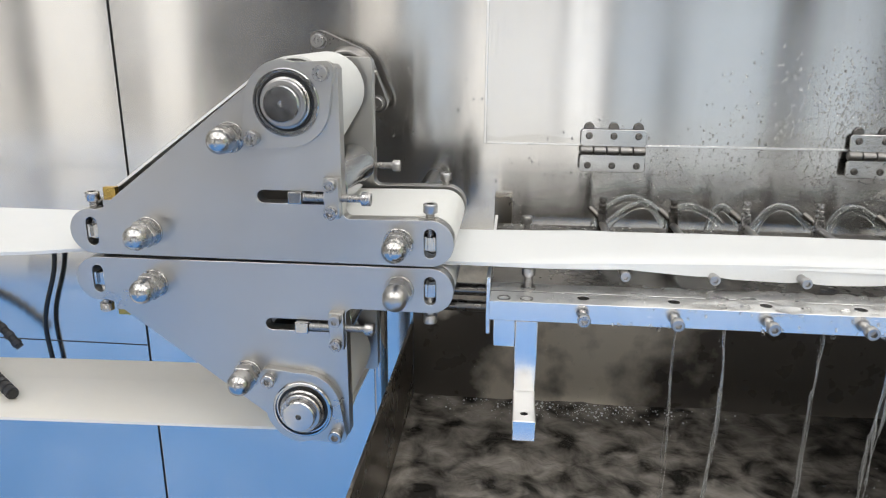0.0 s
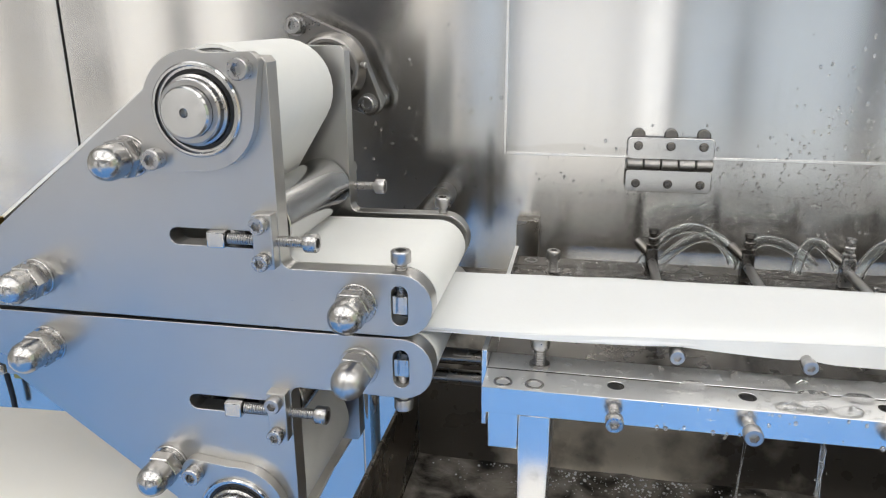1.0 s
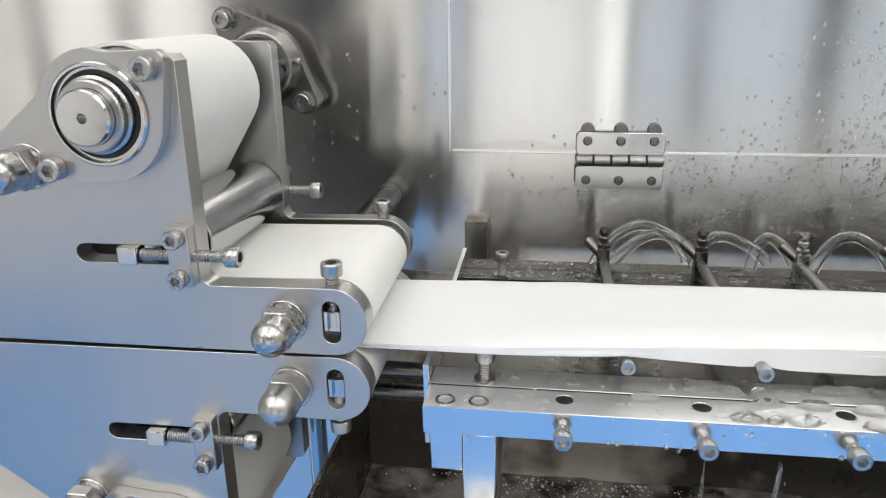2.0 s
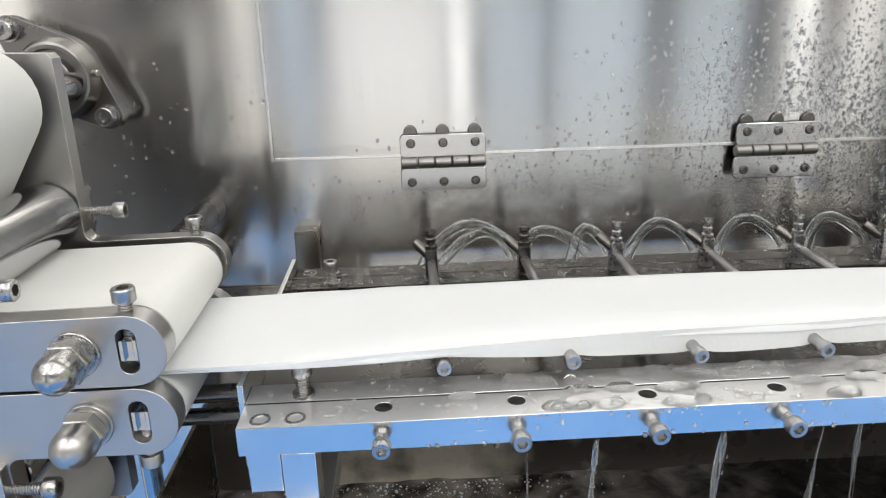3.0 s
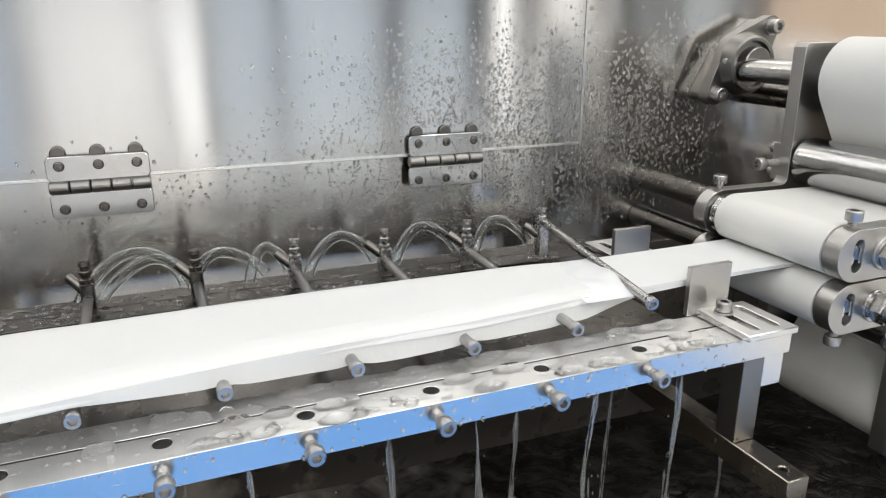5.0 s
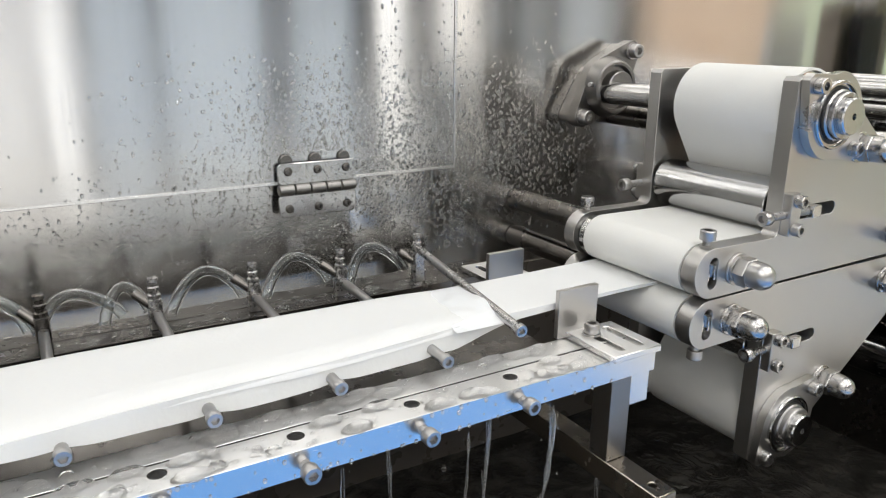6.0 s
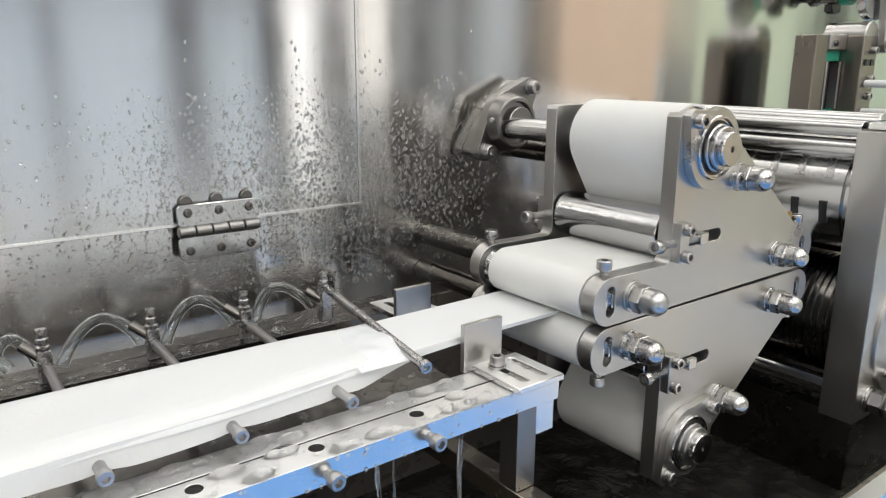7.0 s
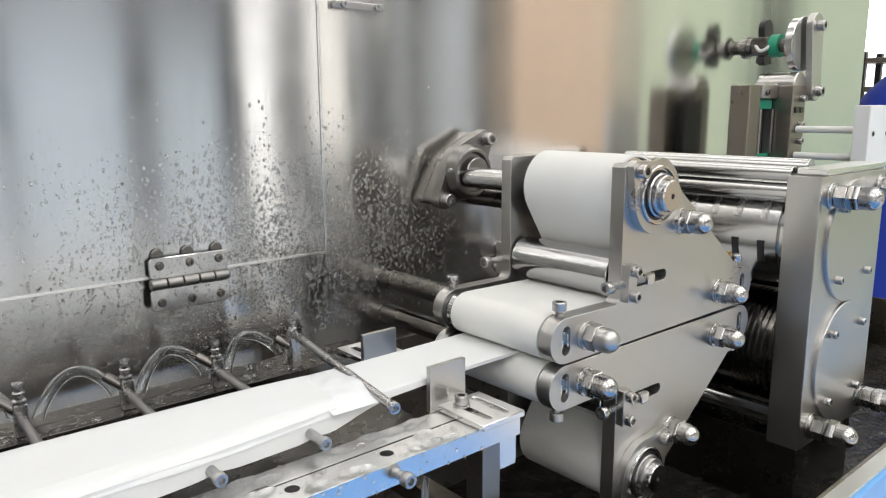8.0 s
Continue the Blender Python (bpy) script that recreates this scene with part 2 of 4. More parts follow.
def part(name, bm, material, parent=None, label="", at=None, smooth=38):
    """One mesh object; its vertices are given in the world's metres and moved to its own origin."""
    base = ORIGIN[parent.name] if parent else Vector((0, 0, 0))
    at = Vector(at) if at is not None else (base if parent else Vector((0, 0, 0)))
    bmesh.ops.translate(bm, verts=bm.verts, vec=-at)
    ob = new(name, finish(name, bm, material, smooth))
    ob.parent = parent
    ob.location = at - base
    ORIGIN[ob.name] = at
    if label:
        tagged(ob, label)
    return ob


def whole(name, bm, material, label, category, group="", kind="", at=None, smooth=38):
    return tagged(part(name, bm, material, None, "", at, smooth), label, category, group, kind)


def box(bm, x0, x1, y0, y1, z0, z1, bevel=0.0008):
    r = bmesh.ops.create_cube(bm, size=1)
    for v in r["verts"]:
        v.co = Vector((x0 + (v.co.x + 0.5) * (x1 - x0), y0 + (v.co.y + 0.5) * (y1 - y0), z0 + (v.co.z + 0.5) * (z1 - z0)))
    if bevel:
        es = list({e for v in r["verts"] for e in v.link_edges})
        bmesh.ops.bevel(bm, geom=es, offset=bevel, segments=2, affect="EDGES", profile=0.5)
    return bm


def axis_matrix(origin, way):
    q = Vector((0, 0, 1)).rotation_difference(Vector(way).normalized())
    return Matrix.Translation(origin) @ q.to_matrix().to_4x4()


def hexr(a):
    """Factor from a hexagon's inradius to its edge at angle a."""
    return 1 / math.cos((a % (math.pi / 3)) - math.pi / 6)


def lathe(bm, origin, way, profile, seg=24):
    """Profile rows: height, radius, and 1 where the ring is a hexagon. Radius 0 closes with a point."""
    m = axis_matrix(origin, way)
    rings = []
    for row in profile:
        h, r, hx = row[0], row[1], (row[2] if len(row) > 2 else 0)
        if r <= 0:
            rings.append([bm.verts.new(m @ Vector((0, 0, h)))])
            continue
        ring = []
        for i in range(seg):
            a = 2 * math.pi * i / seg
            rr = r * hexr(a) if hx else r
            ring.append(bm.verts.new(m @ Vector((rr * math.cos(a), rr * math.sin(a), h))))
        rings.append(ring)
    for a, b in zip(rings, rings[1:]):
        for i in range(seg):
            j = (i + 1) % seg
            if len(a) == 1 and len(b) == 1:
                continue
            if len(a) == 1:
                bm.faces.new((a[0], b[i], b[j]))
            elif len(b) == 1:
                bm.faces.new((a[i], a[j], b[0]))
            else:
                bm.faces.new((a[i], a[j], b[j], b[i]))
    return bm


def rod(bm, a, b, r, seg=20, c=0.0008):
    a, b = Vector(a), Vector(b)
    n = (b - a).length
    return lathe(bm, a, b - a, [(0, 0), (0, r - c), (c, r), (n - c, r), (n, r - c), (n, 0)], seg)


def socket_screw(bm, at, way, r=0.0065, h=0.008, shank=0.0, sr=0.004):
    """A socket screw whose head sits on the point at and rises along way; the shank goes the other way, with its thread as rings."""
    pro = []
    if shank:
        pro += [(-shank, 0), (-shank, sr * 0.85)]
        k = int(shank / 0.0016)
        for i in range(k):
            z = -shank + (i + 0.5) * shank / k
            pro += [(z - 0.0003, sr), (z + 0.0003, sr), (z + 0.0006, sr * 0.86)]
        pro += [(0, sr * 0.9)]
    else:
        pro += [(0, 0)]
    pro += [(0, r * 0.94), (0.0005, r), (h - 0.0008, r), (h, r * 0.9), (h, r * 0.5, 1), (h * 0.45, r * 0.48, 1), (h * 0.4, 0)]
    return lathe(bm, at, way, pro, 24)


def cap_nut(bm, at, way, s=1.0, double=False):
    """A hexagon nut with a domed cap, on a washer."""
    d = [(0, 0), (0, 0.0132), (0.0004, 0.0136), (0.0022, 0.0136), (0.0026, 0.0132), (0.0026, 0.0112), (0.0046, 0.0112), (0.0048, 0.0100)]
    z = 0.0048
    if double:
        d += [(z, 0.0095, 1), (z + 0.001, 0.0103, 1), (z + 0.011, 0.0103, 1), (z + 0.012, 0.0095, 1)]
        z += 0.0122
    d += [(z, 0.0094), (z + 0.0002, 0.0106, 1), (z + 0.0010, 0.0112, 1), (z + 0.0095, 0.0112, 1), (z + 0.0104, 0.0106, 1), (z + 0.0105, 0.0106), (z + 0.0110, 0.0112)]
    z += 0.0110
    for k in range(9):
        a = k / 8 * math.pi / 2
        d.append((z + 0.0075 + 0.0112 * math.sin(a), 0.0112 * math.cos(a) if k < 8 else 0))
    return lathe(bm, at, way, [(h * s, *(r[0] * s, *r[1:])) for h, *r in d], 36)


def arc(cx, cz, r, a0, a1, n=10):
    return [(cx + r * math.cos(radians(a0 + (a1 - a0) * i / n)), cz + r * math.sin(radians(a0 + (a1 - a0) * i / n))) for i in range(n + 1)]


def slot(cx, cz, w, h, n=6):
    """A rounded slot of full width w and height h."""
    if h > w:
        r, k = w / 2, (h - w) / 2
        return arc(cx, cz + k, r, 0, 180, n) + arc(cx, cz - k, r, 180, 360, n)
    r, k = h / 2, (w - h) / 2
    return arc(cx + k, cz, r, -90, 90, n) + arc(cx - k, cz, r, 90, 270, n)


def slab(bm, outline, holes, lo, hi, plane="xz", bevel=0.0009):
    """A plate cut from a sheet: its outline and holes in a plane, and its two faces along the third axis."""
    def at(p, h):
        return Vector((p[0], h, p[1])) if plane == "xz" else Vector((p[0], p[1], h)) if plane == "xy" else Vector((h, p[0], p[1]))
    edges = []
    for loop in [outline] + list(holes):
        vs = [bm.verts.new(at(p, lo)) for p in loop]
        edges += [bm.edges.new((vs[i], vs[(i + 1) % len(vs)])) for i in range(len(vs))]
    fill = bmesh.ops.triangle_fill(bm, edges=edges, use_beauty=True, use_dissolve=False)
    faces = [g for g in fill["geom"] if isinstance(g, bmesh.types.BMFace)]
    ext = bmesh.ops.extrude_face_region(bm, geom=faces, use_keep_orig=True)
    top = [v for v in ext["geom"] if isinstance(v, bmesh.types.BMVert)]
    bmesh.ops.translate(bm, verts=top, vec=at((0, 0), hi - lo))
    bmesh.ops.recalc_face_normals(bm, faces=bm.faces)
    if bevel:
        sharp = [e for e in bm.edges if len(e.link_faces) == 2 and e.calc_face_angle(0) > radians(55)]
        bmesh.ops.bevel(bm, geom=sharp, offset=bevel, segments=1, affect="EDGES", clamp_overlap=True)
    return bm


def tube(bm, pts, r, seg=10, closed=False, cap=True):
    """A round tube along points, r a number or one for each point."""
    pts = [Vector(p) for p in pts]
    up, rings = None, []
    for i, p in enumerate(pts):
        d = (pts[min(i + 1, len(pts) - 1)] - pts[max(i - 1, 0)]).normalized()
        if up is None:
            up = d.orthogonal().normalized()
        up = (up - d * up.dot(d)).normalized()
        side = d.cross(up)
        rr = r[i] if isinstance(r, (list, tuple)) else r
        rings.append([bm.verts.new(p + rr * (math.cos(2 * math.pi * k / seg) * up + math.sin(2 * math.pi * k / seg) * side)) for k in range(seg)])
    for a, b in zip(rings, rings[1:]):
        for i in range(seg):
            bm.faces.new((a[i], a[(i + 1) % seg], b[(i + 1) % seg], b[i]))
    if cap:
        bm.faces.new(rings[0][::-1])
        bm.faces.new(rings[-1])
    return bm


def BM():
    return bmesh.new()


# ---- the hall ----
WALL = 0.297
bm = BM()
box(bm, -7, 8, -7, 6, -0.1, 0, 0)
whole("floor", bm, GREYFLOOR, "grey coated factory hall floor, slightly glossy", "floor", kind="structure", smooth=0)
# Unseen zones, outlined to suit the blue mirrored in plates, discs and wall.
for i, (a, b, c, d) in enumerate(((-3.2, -1.152, -2.9, -0.05), (-1.148, -0.652, -1.3, -0.05), (-0.648, 2.1, -2.9, -0.05), (3.4, 5.58, -1.5, -0.3), (-1.3, -0.6, -5.2, -2.9))):
    bm = BM()
    box(bm, a, b, c, d, 0.0002, 0.004, 0)
    whole("floor_zone_%d" % (i + 1), bm, BLUEFLOOR, "blue coated work zone on the hall floor", "floor", kind="structure", smooth=0)
ROOF = (-5.6, -4.0, -2.4, -0.8)
bm = BM()
slab(bm, [(-7, -7), (8, -7), (8, 6), (-7, 6)], [[(-6, y), (7, y), (7, y + 0.9), (-6, y + 0.9)] for y in ROOF], CEIL, CEIL + 0.1, "xy", 0)
whole("ceiling", bm, HALLWALL, "pale hall ceiling above the machine", "ceiling", kind="structure", smooth=0)


# Glowing strips added in the unseen ceiling as general light from above.
for i, y in enumerate(ROOF):
    bm = BM()
    box(bm, -6, 7, y, y + 0.9, CEIL + 0.05, CEIL + 0.07, 0)
    whole("rooflight_%d" % (i + 1), bm, ROOFLIGHT, "long glowing strip added in the unseen ceiling to light the hall", "window", kind="structure", smooth=0)


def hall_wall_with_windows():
    """Tall windows out of view, set for mirrored streaks; those past the middle are lower."""
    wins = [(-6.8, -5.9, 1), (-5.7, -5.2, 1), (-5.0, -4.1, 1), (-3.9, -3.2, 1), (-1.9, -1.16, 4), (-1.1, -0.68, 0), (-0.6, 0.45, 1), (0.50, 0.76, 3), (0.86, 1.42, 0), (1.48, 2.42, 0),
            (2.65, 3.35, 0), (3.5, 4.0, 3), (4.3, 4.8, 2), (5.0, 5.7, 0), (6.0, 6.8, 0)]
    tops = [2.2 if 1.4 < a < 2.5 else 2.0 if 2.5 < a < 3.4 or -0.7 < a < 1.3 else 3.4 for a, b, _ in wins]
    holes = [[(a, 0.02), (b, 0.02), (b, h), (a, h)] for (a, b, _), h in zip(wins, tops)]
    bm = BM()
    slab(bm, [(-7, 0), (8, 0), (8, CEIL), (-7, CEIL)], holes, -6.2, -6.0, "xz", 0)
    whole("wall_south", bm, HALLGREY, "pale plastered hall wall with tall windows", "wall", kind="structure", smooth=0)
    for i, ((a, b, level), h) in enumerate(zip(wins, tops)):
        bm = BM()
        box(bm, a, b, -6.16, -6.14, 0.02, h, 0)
        whole("window_%d" % (i + 1), bm, PANES[level], "tall glowing hall window set for the streaks mirrored in the wall", "window", kind="structure", smooth=0)


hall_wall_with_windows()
bm = BM()
box(bm, -7.2, -7, -6.2, 6, 0, CEIL, 0)
whole("wall_west", bm, HALLWALL, "pale plastered end wall of the hall", "wall", kind="structure", smooth=0)
bm = BM()
slab(bm, [(-6.2, 0), (6, 0), (6, CEIL), (-6.2, CEIL)], [[(0.4, 1.25), (2.9, 1.25), (2.9, 3.4), (0.4, 3.4)]], 8, 8.2, "yz", 0)
whole("wall_east", bm, HALLWALL, "pale plastered end wall of the hall", "wall", kind="structure", smooth=0)
bm = BM()
box(bm, 8.1, 8.12, 0.4, 2.9, 1.25, 3.4, 0)
whole("window_east", bm, glow("end_window", (1.0, 0.985, 0.965), 2.6), "wide bright window in the hall's end wall", "window", kind="structure", smooth=0)
bm = BM()
box(bm, -7, 8, 6, 6.2, 0, CEIL, 0)
whole("wall_north", bm, HALLWALL, "pale plastered long wall of the hall", "wall", kind="structure", smooth=0)
for lx, ly in HALL_LAMPS:
    bm = BM()
    box(bm, lx - 0.86, lx + 0.86, ly - 0.31, ly + 0.31, CEIL - 0.10, CEIL - 0.004, 0.01)
    whole("ceiling_light", bm, WHITEPLASTIC, "white rectangular luminaire added under the unseen hall ceiling", "lamp", "hall lights")
# Panels added out of view; they give the steel its green and beige reflections.
for a, b, mt, nm, lb in ((-4.25, -2.95, HALLBEIGE, "partition", "beige panel added out of view to tint the reflections"),
                         (-2.75, -1.75, HALLGREEN, "partition", "pale green panel added out of view to tint the reflections"),
                         (-1.72, -1.5, HALLDARK, "partition", "dark grey panel added out of view to darken the reflections"),
                         (-1.48, 0.2, HALLGREEN, "partition", "pale green panel added out of view to tint the reflections")):
    bm = BM()
    box(bm, 5.6, 5.68, a, b, 0, 3.4, 0.01)
    whole(nm, bm, mt, lb, "partition", "hall partitions")
# Unseen dark uprights added for the narrow dark bands mirrored in the hatch.
for px in (2.62, 3.95):
    bm = BM()
    box(bm, px - 0.06, px + 0.06, -4.3, -4.04, 0, CEIL - 0.004, 0.02)
    whole("pillar", bm, HALLDARK, "dark upright added out of view for a dark band in the reflections", "pillar", "hall pillars")

# Unseen dark block added so the wall mirrors a dark band by the left unit.
bm = BM()
box(bm, -1.72, -1.22, -4.6, -4.1, 0.004, 2.3, 0.02)
cabinet = thing("dark_reflection_block", (-1.47, -4.35, 0.004), "dark tall block added out of view to darken the wall's reflection", "cabinet")
part("body", bm, HALLDARK, cabinet)
bm = BM()
box(bm, -1.69, -1.25, -4.0998, -4.085, 0.10, 2.25, 0.004)
part("front_slab", bm, HALLDARK, cabinet)

# ---- steel back wall, hatch and hinges ----
SEAM = -0.4965
bm = BM()
box(bm, -2.4, SEAM - 0.0015, WALL, WALL + 0.03, 0.12, 1.95, 0.001)
whole("wall_panel_1", bm, WALLSTEEL, "brushed stainless sheet of the machine's back wall", "wall panel", kind="structure")
bm = BM()
box(bm, SEAM + 0.0015, 2.11, WALL, WALL + 0.03, 0.12, 1.95, 0.001)
whole("wall_panel_2", bm, WALLSTEEL, "brushed stainless back wall of the machine, wet above the trough", "wall panel", kind="structure")
bm = BM()
box(bm, SEAM - 0.0015, SEAM + 0.0015, WALL + 0.004, WALL + 0.02, 0.12, 1.95, 0)
whole("trim_1", bm, BLACK, "dark seal in the seam of the back wall", "trim", kind="structure", smooth=0)
bm = BM()
box(bm, -0.9, SEAM - 0.002, WALL - 0.0006, WALL + 0.004, 0.786, 0.7875, 0)
whole("trim_2", bm, BLACK, "thin dark joint across the lower back wall", "trim", kind="structure", smooth=0)

hatch = thing("hatch_panel", (0.3, WALL, 1.0885), "closed stainless hatch panel hinged on the back wall", "hatch")
bm = BM()
box(bm, -0.0205, 0.607, WALL - 0.0055, WALL - 0.0015, 1.0895, 1.62, 0.0012)
part("sheet", bm, PANELSTEEL, hatch)
# Bright strips laid over the bevel as the highlight along the hatch edges.
for x0, x1, z0, z1 in ((-0.0222, -0.0190, 1.0880, 1.62), (0.6055, 0.6087, 1.0880, 1.62), (-0.0189, 0.6054, 1.0880, 1.0908)):
    bm = BM()
    box(bm, x0, x1, WALL - 0.0068, WALL - 0.0056, z0, z1, 0.0004)
    part("edge_highlight", bm, BAR, hatch, "bright strip for the light caught on the sheet's edge")


def hinge(x0):
    t = thing("butt_hinge", (x0, WALL, 1.084), "stainless butt hinge with six screws on the hatch", "hinge", "hatch hinges")
    x1, zc, yf = x0 + 0.079, 1.0835, WALL - 0.0095
    for z0, z1, y1 in ((zc + 0.005, zc + 0.0255, WALL - 0.0055), (zc - 0.0265, zc - 0.005, WALL)):
        bm = BM()
        o = [(x0 + 0.003, z0), (x1 - 0.003, z0), (x1, z0 + 0.003), (x1, z1 - 0.003), (x1 - 0.003, z1), (x0 + 0.003, z1), (x0, z1 - 0.003), (x0, z0 + 0.003)]
        slab(bm, o, [], yf - 0.0030, yf, "xz", 0.0006)
        leaf = part("leaf", bm, CHROME, t)
        for k in range(3):
            bm = BM()
            c = Vector((x0 + 0.010 + k * 0.0295, yf, z0 + (z1 - z0) * (0.62 if z0 > zc else 0.38)))
            # Upper rods are raised and widened to stand for the screws' dark reflections.
            up = 0.0095 if z0 > zc else 0.0
            rod(bm, c + Vector((0, 0.0005, up)), (c.x, y1, c.z + up), 0.0062 if up else 0.0042, 18)
            part("spacer_and_reflection", bm, DARKSTEEL, leaf)
            bm = BM()
            lathe(bm, c + Vector((0, -0.003, 0)), (0, -1, 0), [(0, 0), (0, 0.0043), (0.0012, 0.0040), (0.0022, 0.0030), (0.0022, 0.0018, 1), (0.0006, 0.0017, 1), (0.0006, 0)], 24)
            part("screw", bm, DARKSTEEL, leaf)
    w = (x1 - x0) / 5
    for k in range(5):
        bm = BM()
        rod(bm, (x0 + k * w + 0.0004, yf - 0.002, zc), (x0 + (k + 1) * w - 0.0004, yf - 0.002, zc), 0.0052, 18)
        part("knuckle", bm, CAST, t)
    return t


hinge(0.0962)
hinge(0.409)

bm = BM()
box(bm, 0.628, 0.692, WALL - 0.008, WALL - 0.0005, 1.355, 1.363, 0.001)
latch = thing("latch", (0.67, WALL, 1.36), "small steel latch strip screwed to the back wall", "latch")
part("strip", bm, SCREW, latch)
for k in (0.638, 0.682):
    bm = BM()
    socket_screw(bm, (k, WALL - 0.008, 1.359), (0, -1, 0), 0.004, 0.004)
    part("screw", bm, SCREW, latch)

# ---- belt units ----
ZC, XC = 1.0225, 0.3065
YF, YB = -0.009, 0.006
BACK0, BACK1 = 0.136, 0.150
DRUM, IDLER, NIPR, NIPL = (-0.1735, 1.1655), (-0.1525, 1.0865), (-0.0535, 1.0445), (-0.3655, 1.0455)
BT = 0.0022
IR = 0.0228
DR = 0.0350


def belt_line(circles, n=14):
    """The closed line of a belt round circles of centre, radius and side (1: inside the belt, -1: pressing on its back)."""
    ends = []
    for (c1, r1, s1), (c2, r2, s2) in zip(circles, circles[1:] + circles[:1]):
        d = Vector(c2) - Vector(c1)
        length = d.length
        u = d / length
        k = (s1 * r1 - s2 * r2) / length
        nrm = u * k + Vector((-u.y, u.x)) * math.sqrt(1 - k * k)
        ends.append((Vector(c1) + nrm * r1 * s1, Vector(c2) + nrm * r2 * s2))
    line = []
    for i, (c, r, s) in enumerate(circles):
        a = ends[i - 1][1] - Vector(c)
        b = ends[i][0] - Vector(c)
        a0, a1 = math.atan2(a.y, a.x), math.atan2(b.y, b.x)
        if s > 0:
            while a1 > a0:
                a1 -= 2 * math.pi
        else:
            while a1 < a0:
                a1 += 2 * math.pi
        line += [(c[0] + r * math.cos(a0 + (a1 - a0) * j / n), c[1] + r * math.sin(a0 + (a1 - a0) * j / n)) for j in range(n + 1)]
    return line


def plate_outline():
    o = arc(NIPR[0], NIPR[1], 0.0212, -90, 84, 12)
    o += arc(-0.124, 1.0715, 0.0068, -90, -180, 5)
    o += [(-0.1308, 1.193), (-0.1338, 1.1965)]
    o += arc(-0.173, 1.161, 0.0362, 88, 128, 6)
    o += [(-0.344, 1.0755), (-0.3515, 1.0755), (-0.3515, 1.0685)]
    o += arc(NIPL[0], NIPL[1], 0.0212, 75, 270, 14)
    return o


UNIT_DRUMS = []


def belt_unit(up):
    """The belt unit over the web (up) or its likeness under it."""
    f = 1 if up else -1

    def Z(z):
        return ZC + f * (z - ZC)

    def P(x, y, z):
        return (x, y, Z(z))

    t = thing("belt_unit", (-0.2, 0.07, Z(1.09)), "stainless belt unit with white belt running %s the web" % ("above" if up else "below"), "conveyor unit", "belt units")
    flip = lambda loop: [(x, Z(z)) for x, z in loop]
    holes = [slot(NIPR[0], NIPR[1], 0.0108, 0.027), slot(NIPL[0], NIPL[1], 0.0108, 0.027), slot(-0.172, 1.083, 0.070, 0.0115)]
    for y0, y1 in ((YF, YB), (BACK0, BACK1)):
        bm = BM()
        slab(bm, flip(plate_outline()), [flip(h) for h in holes], y0, y1)
        part("side_plate", bm, PLATE, t)
    # belt
    line = belt_line([(DRUM, DR + BT / 2, 1), (IDLER, IR + BT / 2, -1), (NIPR, 0.0186 + BT / 2, 1), (NIPL, 0.0186 + BT / 2, 1)])
    bm = BM()
    rows = []
    cnt = len(line)
    for i in range(cnt):
        p, q = Vector(line[i - 1]), Vector(line[(i + 1) % cnt])
        d = (q - p).normalized()
        nn = Vector((-d.y, d.x)) * BT / 2
        c = Vector(line[i])
        o, n_ = c + nn, c - nn
        rows.append([bm.verts.new(P(o.x, 0.0082, o.y)), bm.verts.new(P(o.x, 0.1225, o.y)), bm.verts.new(P(n_.x, 0.1225, n_.y)), bm.verts.new(P(n_.x, 0.0082, n_.y))])
    for i in range(cnt):
        a, b = rows[i - 1], rows[i]
        for k in range(4):
            bm.faces.new((a[k], a[(k + 1) % 4], b[(k + 1) % 4], b[k]))
    part("belt", bm, BELT, t, "smooth white belt", smooth=50)
    # drum with its shaft and bearing
    dz = Z(DRUM[1])
    bm = BM()
    lathe(bm, (DRUM[0], 0.0095, dz), (0, 1, 0), [(0, 0), (0, DR - 0.004), (0.001, DR - 0.0003), (0.114, DR - 0.0003), (0.115, DR - 0.004), (0.115, 0)], 48)
    lathe(bm, (DRUM[0], 0.0095, dz), (0, -1, 0), [(0, 0.0152), (0.041, 0.0152), (0.0422, 0.0142), (0.0422, 0.0028), (0.037, 0.0022), (0.037, 0)], 32)
    rod(bm, (DRUM[0], 0.1240, dz), (DRUM[0], WALL - 0.004, dz), 0.0125, 24)
    drum = part("drum", bm, CHROME, t, "turned steel drum and shaft", at=(DRUM[0], 0.07, dz))
    UNIT_DRUMS.append(drum)
    a1, a2 = (-0.1420, 1.1900), (-0.204, 1.1355)
    o = arc(a1[0], a1[1], 0.0105, 20, 65, 5) + [(-0.166, 1.1985)] + arc(DRUM[0], DRUM[1] - 0.001, 0.0365, 95, 165, 8) + arc(a2[0], a2[1], 0.0105, 165, 262, 6) + arc(DRUM[0], DRUM[1] - 0.001, 0.0365, 262, 345, 9)
    bm = BM()
    slab(bm, flip(o), [flip(arc(DRUM[0], DRUM[1], 0.0285, 0, 350, 35))], YF - 0.008, YF - 0.0002, "xz", 0.0008)
    fl = part("bearing_housing", bm, PLATE, t)
    for a in (a1, a2):
        bm = BM()
        socket_screw(bm, P(a[0], YF - 0.008, a[1]), (0, -1, 0), 0.0066, 0.0085)
        part("screw", bm, SCREW, fl)
    bm = BM()
    lathe(bm, (DRUM[0], YF - 0.0002, dz), (0, -1, 0), [(0, 0.0285), (0.0095, 0.0285), (0.0104, 0.0276), (0.0104, 0.0262), (0.0080, 0.0255), (0.0080, 0.0242)], 40)
    part("bearing_ring", bm, CHROME, fl)
    bm = BM()
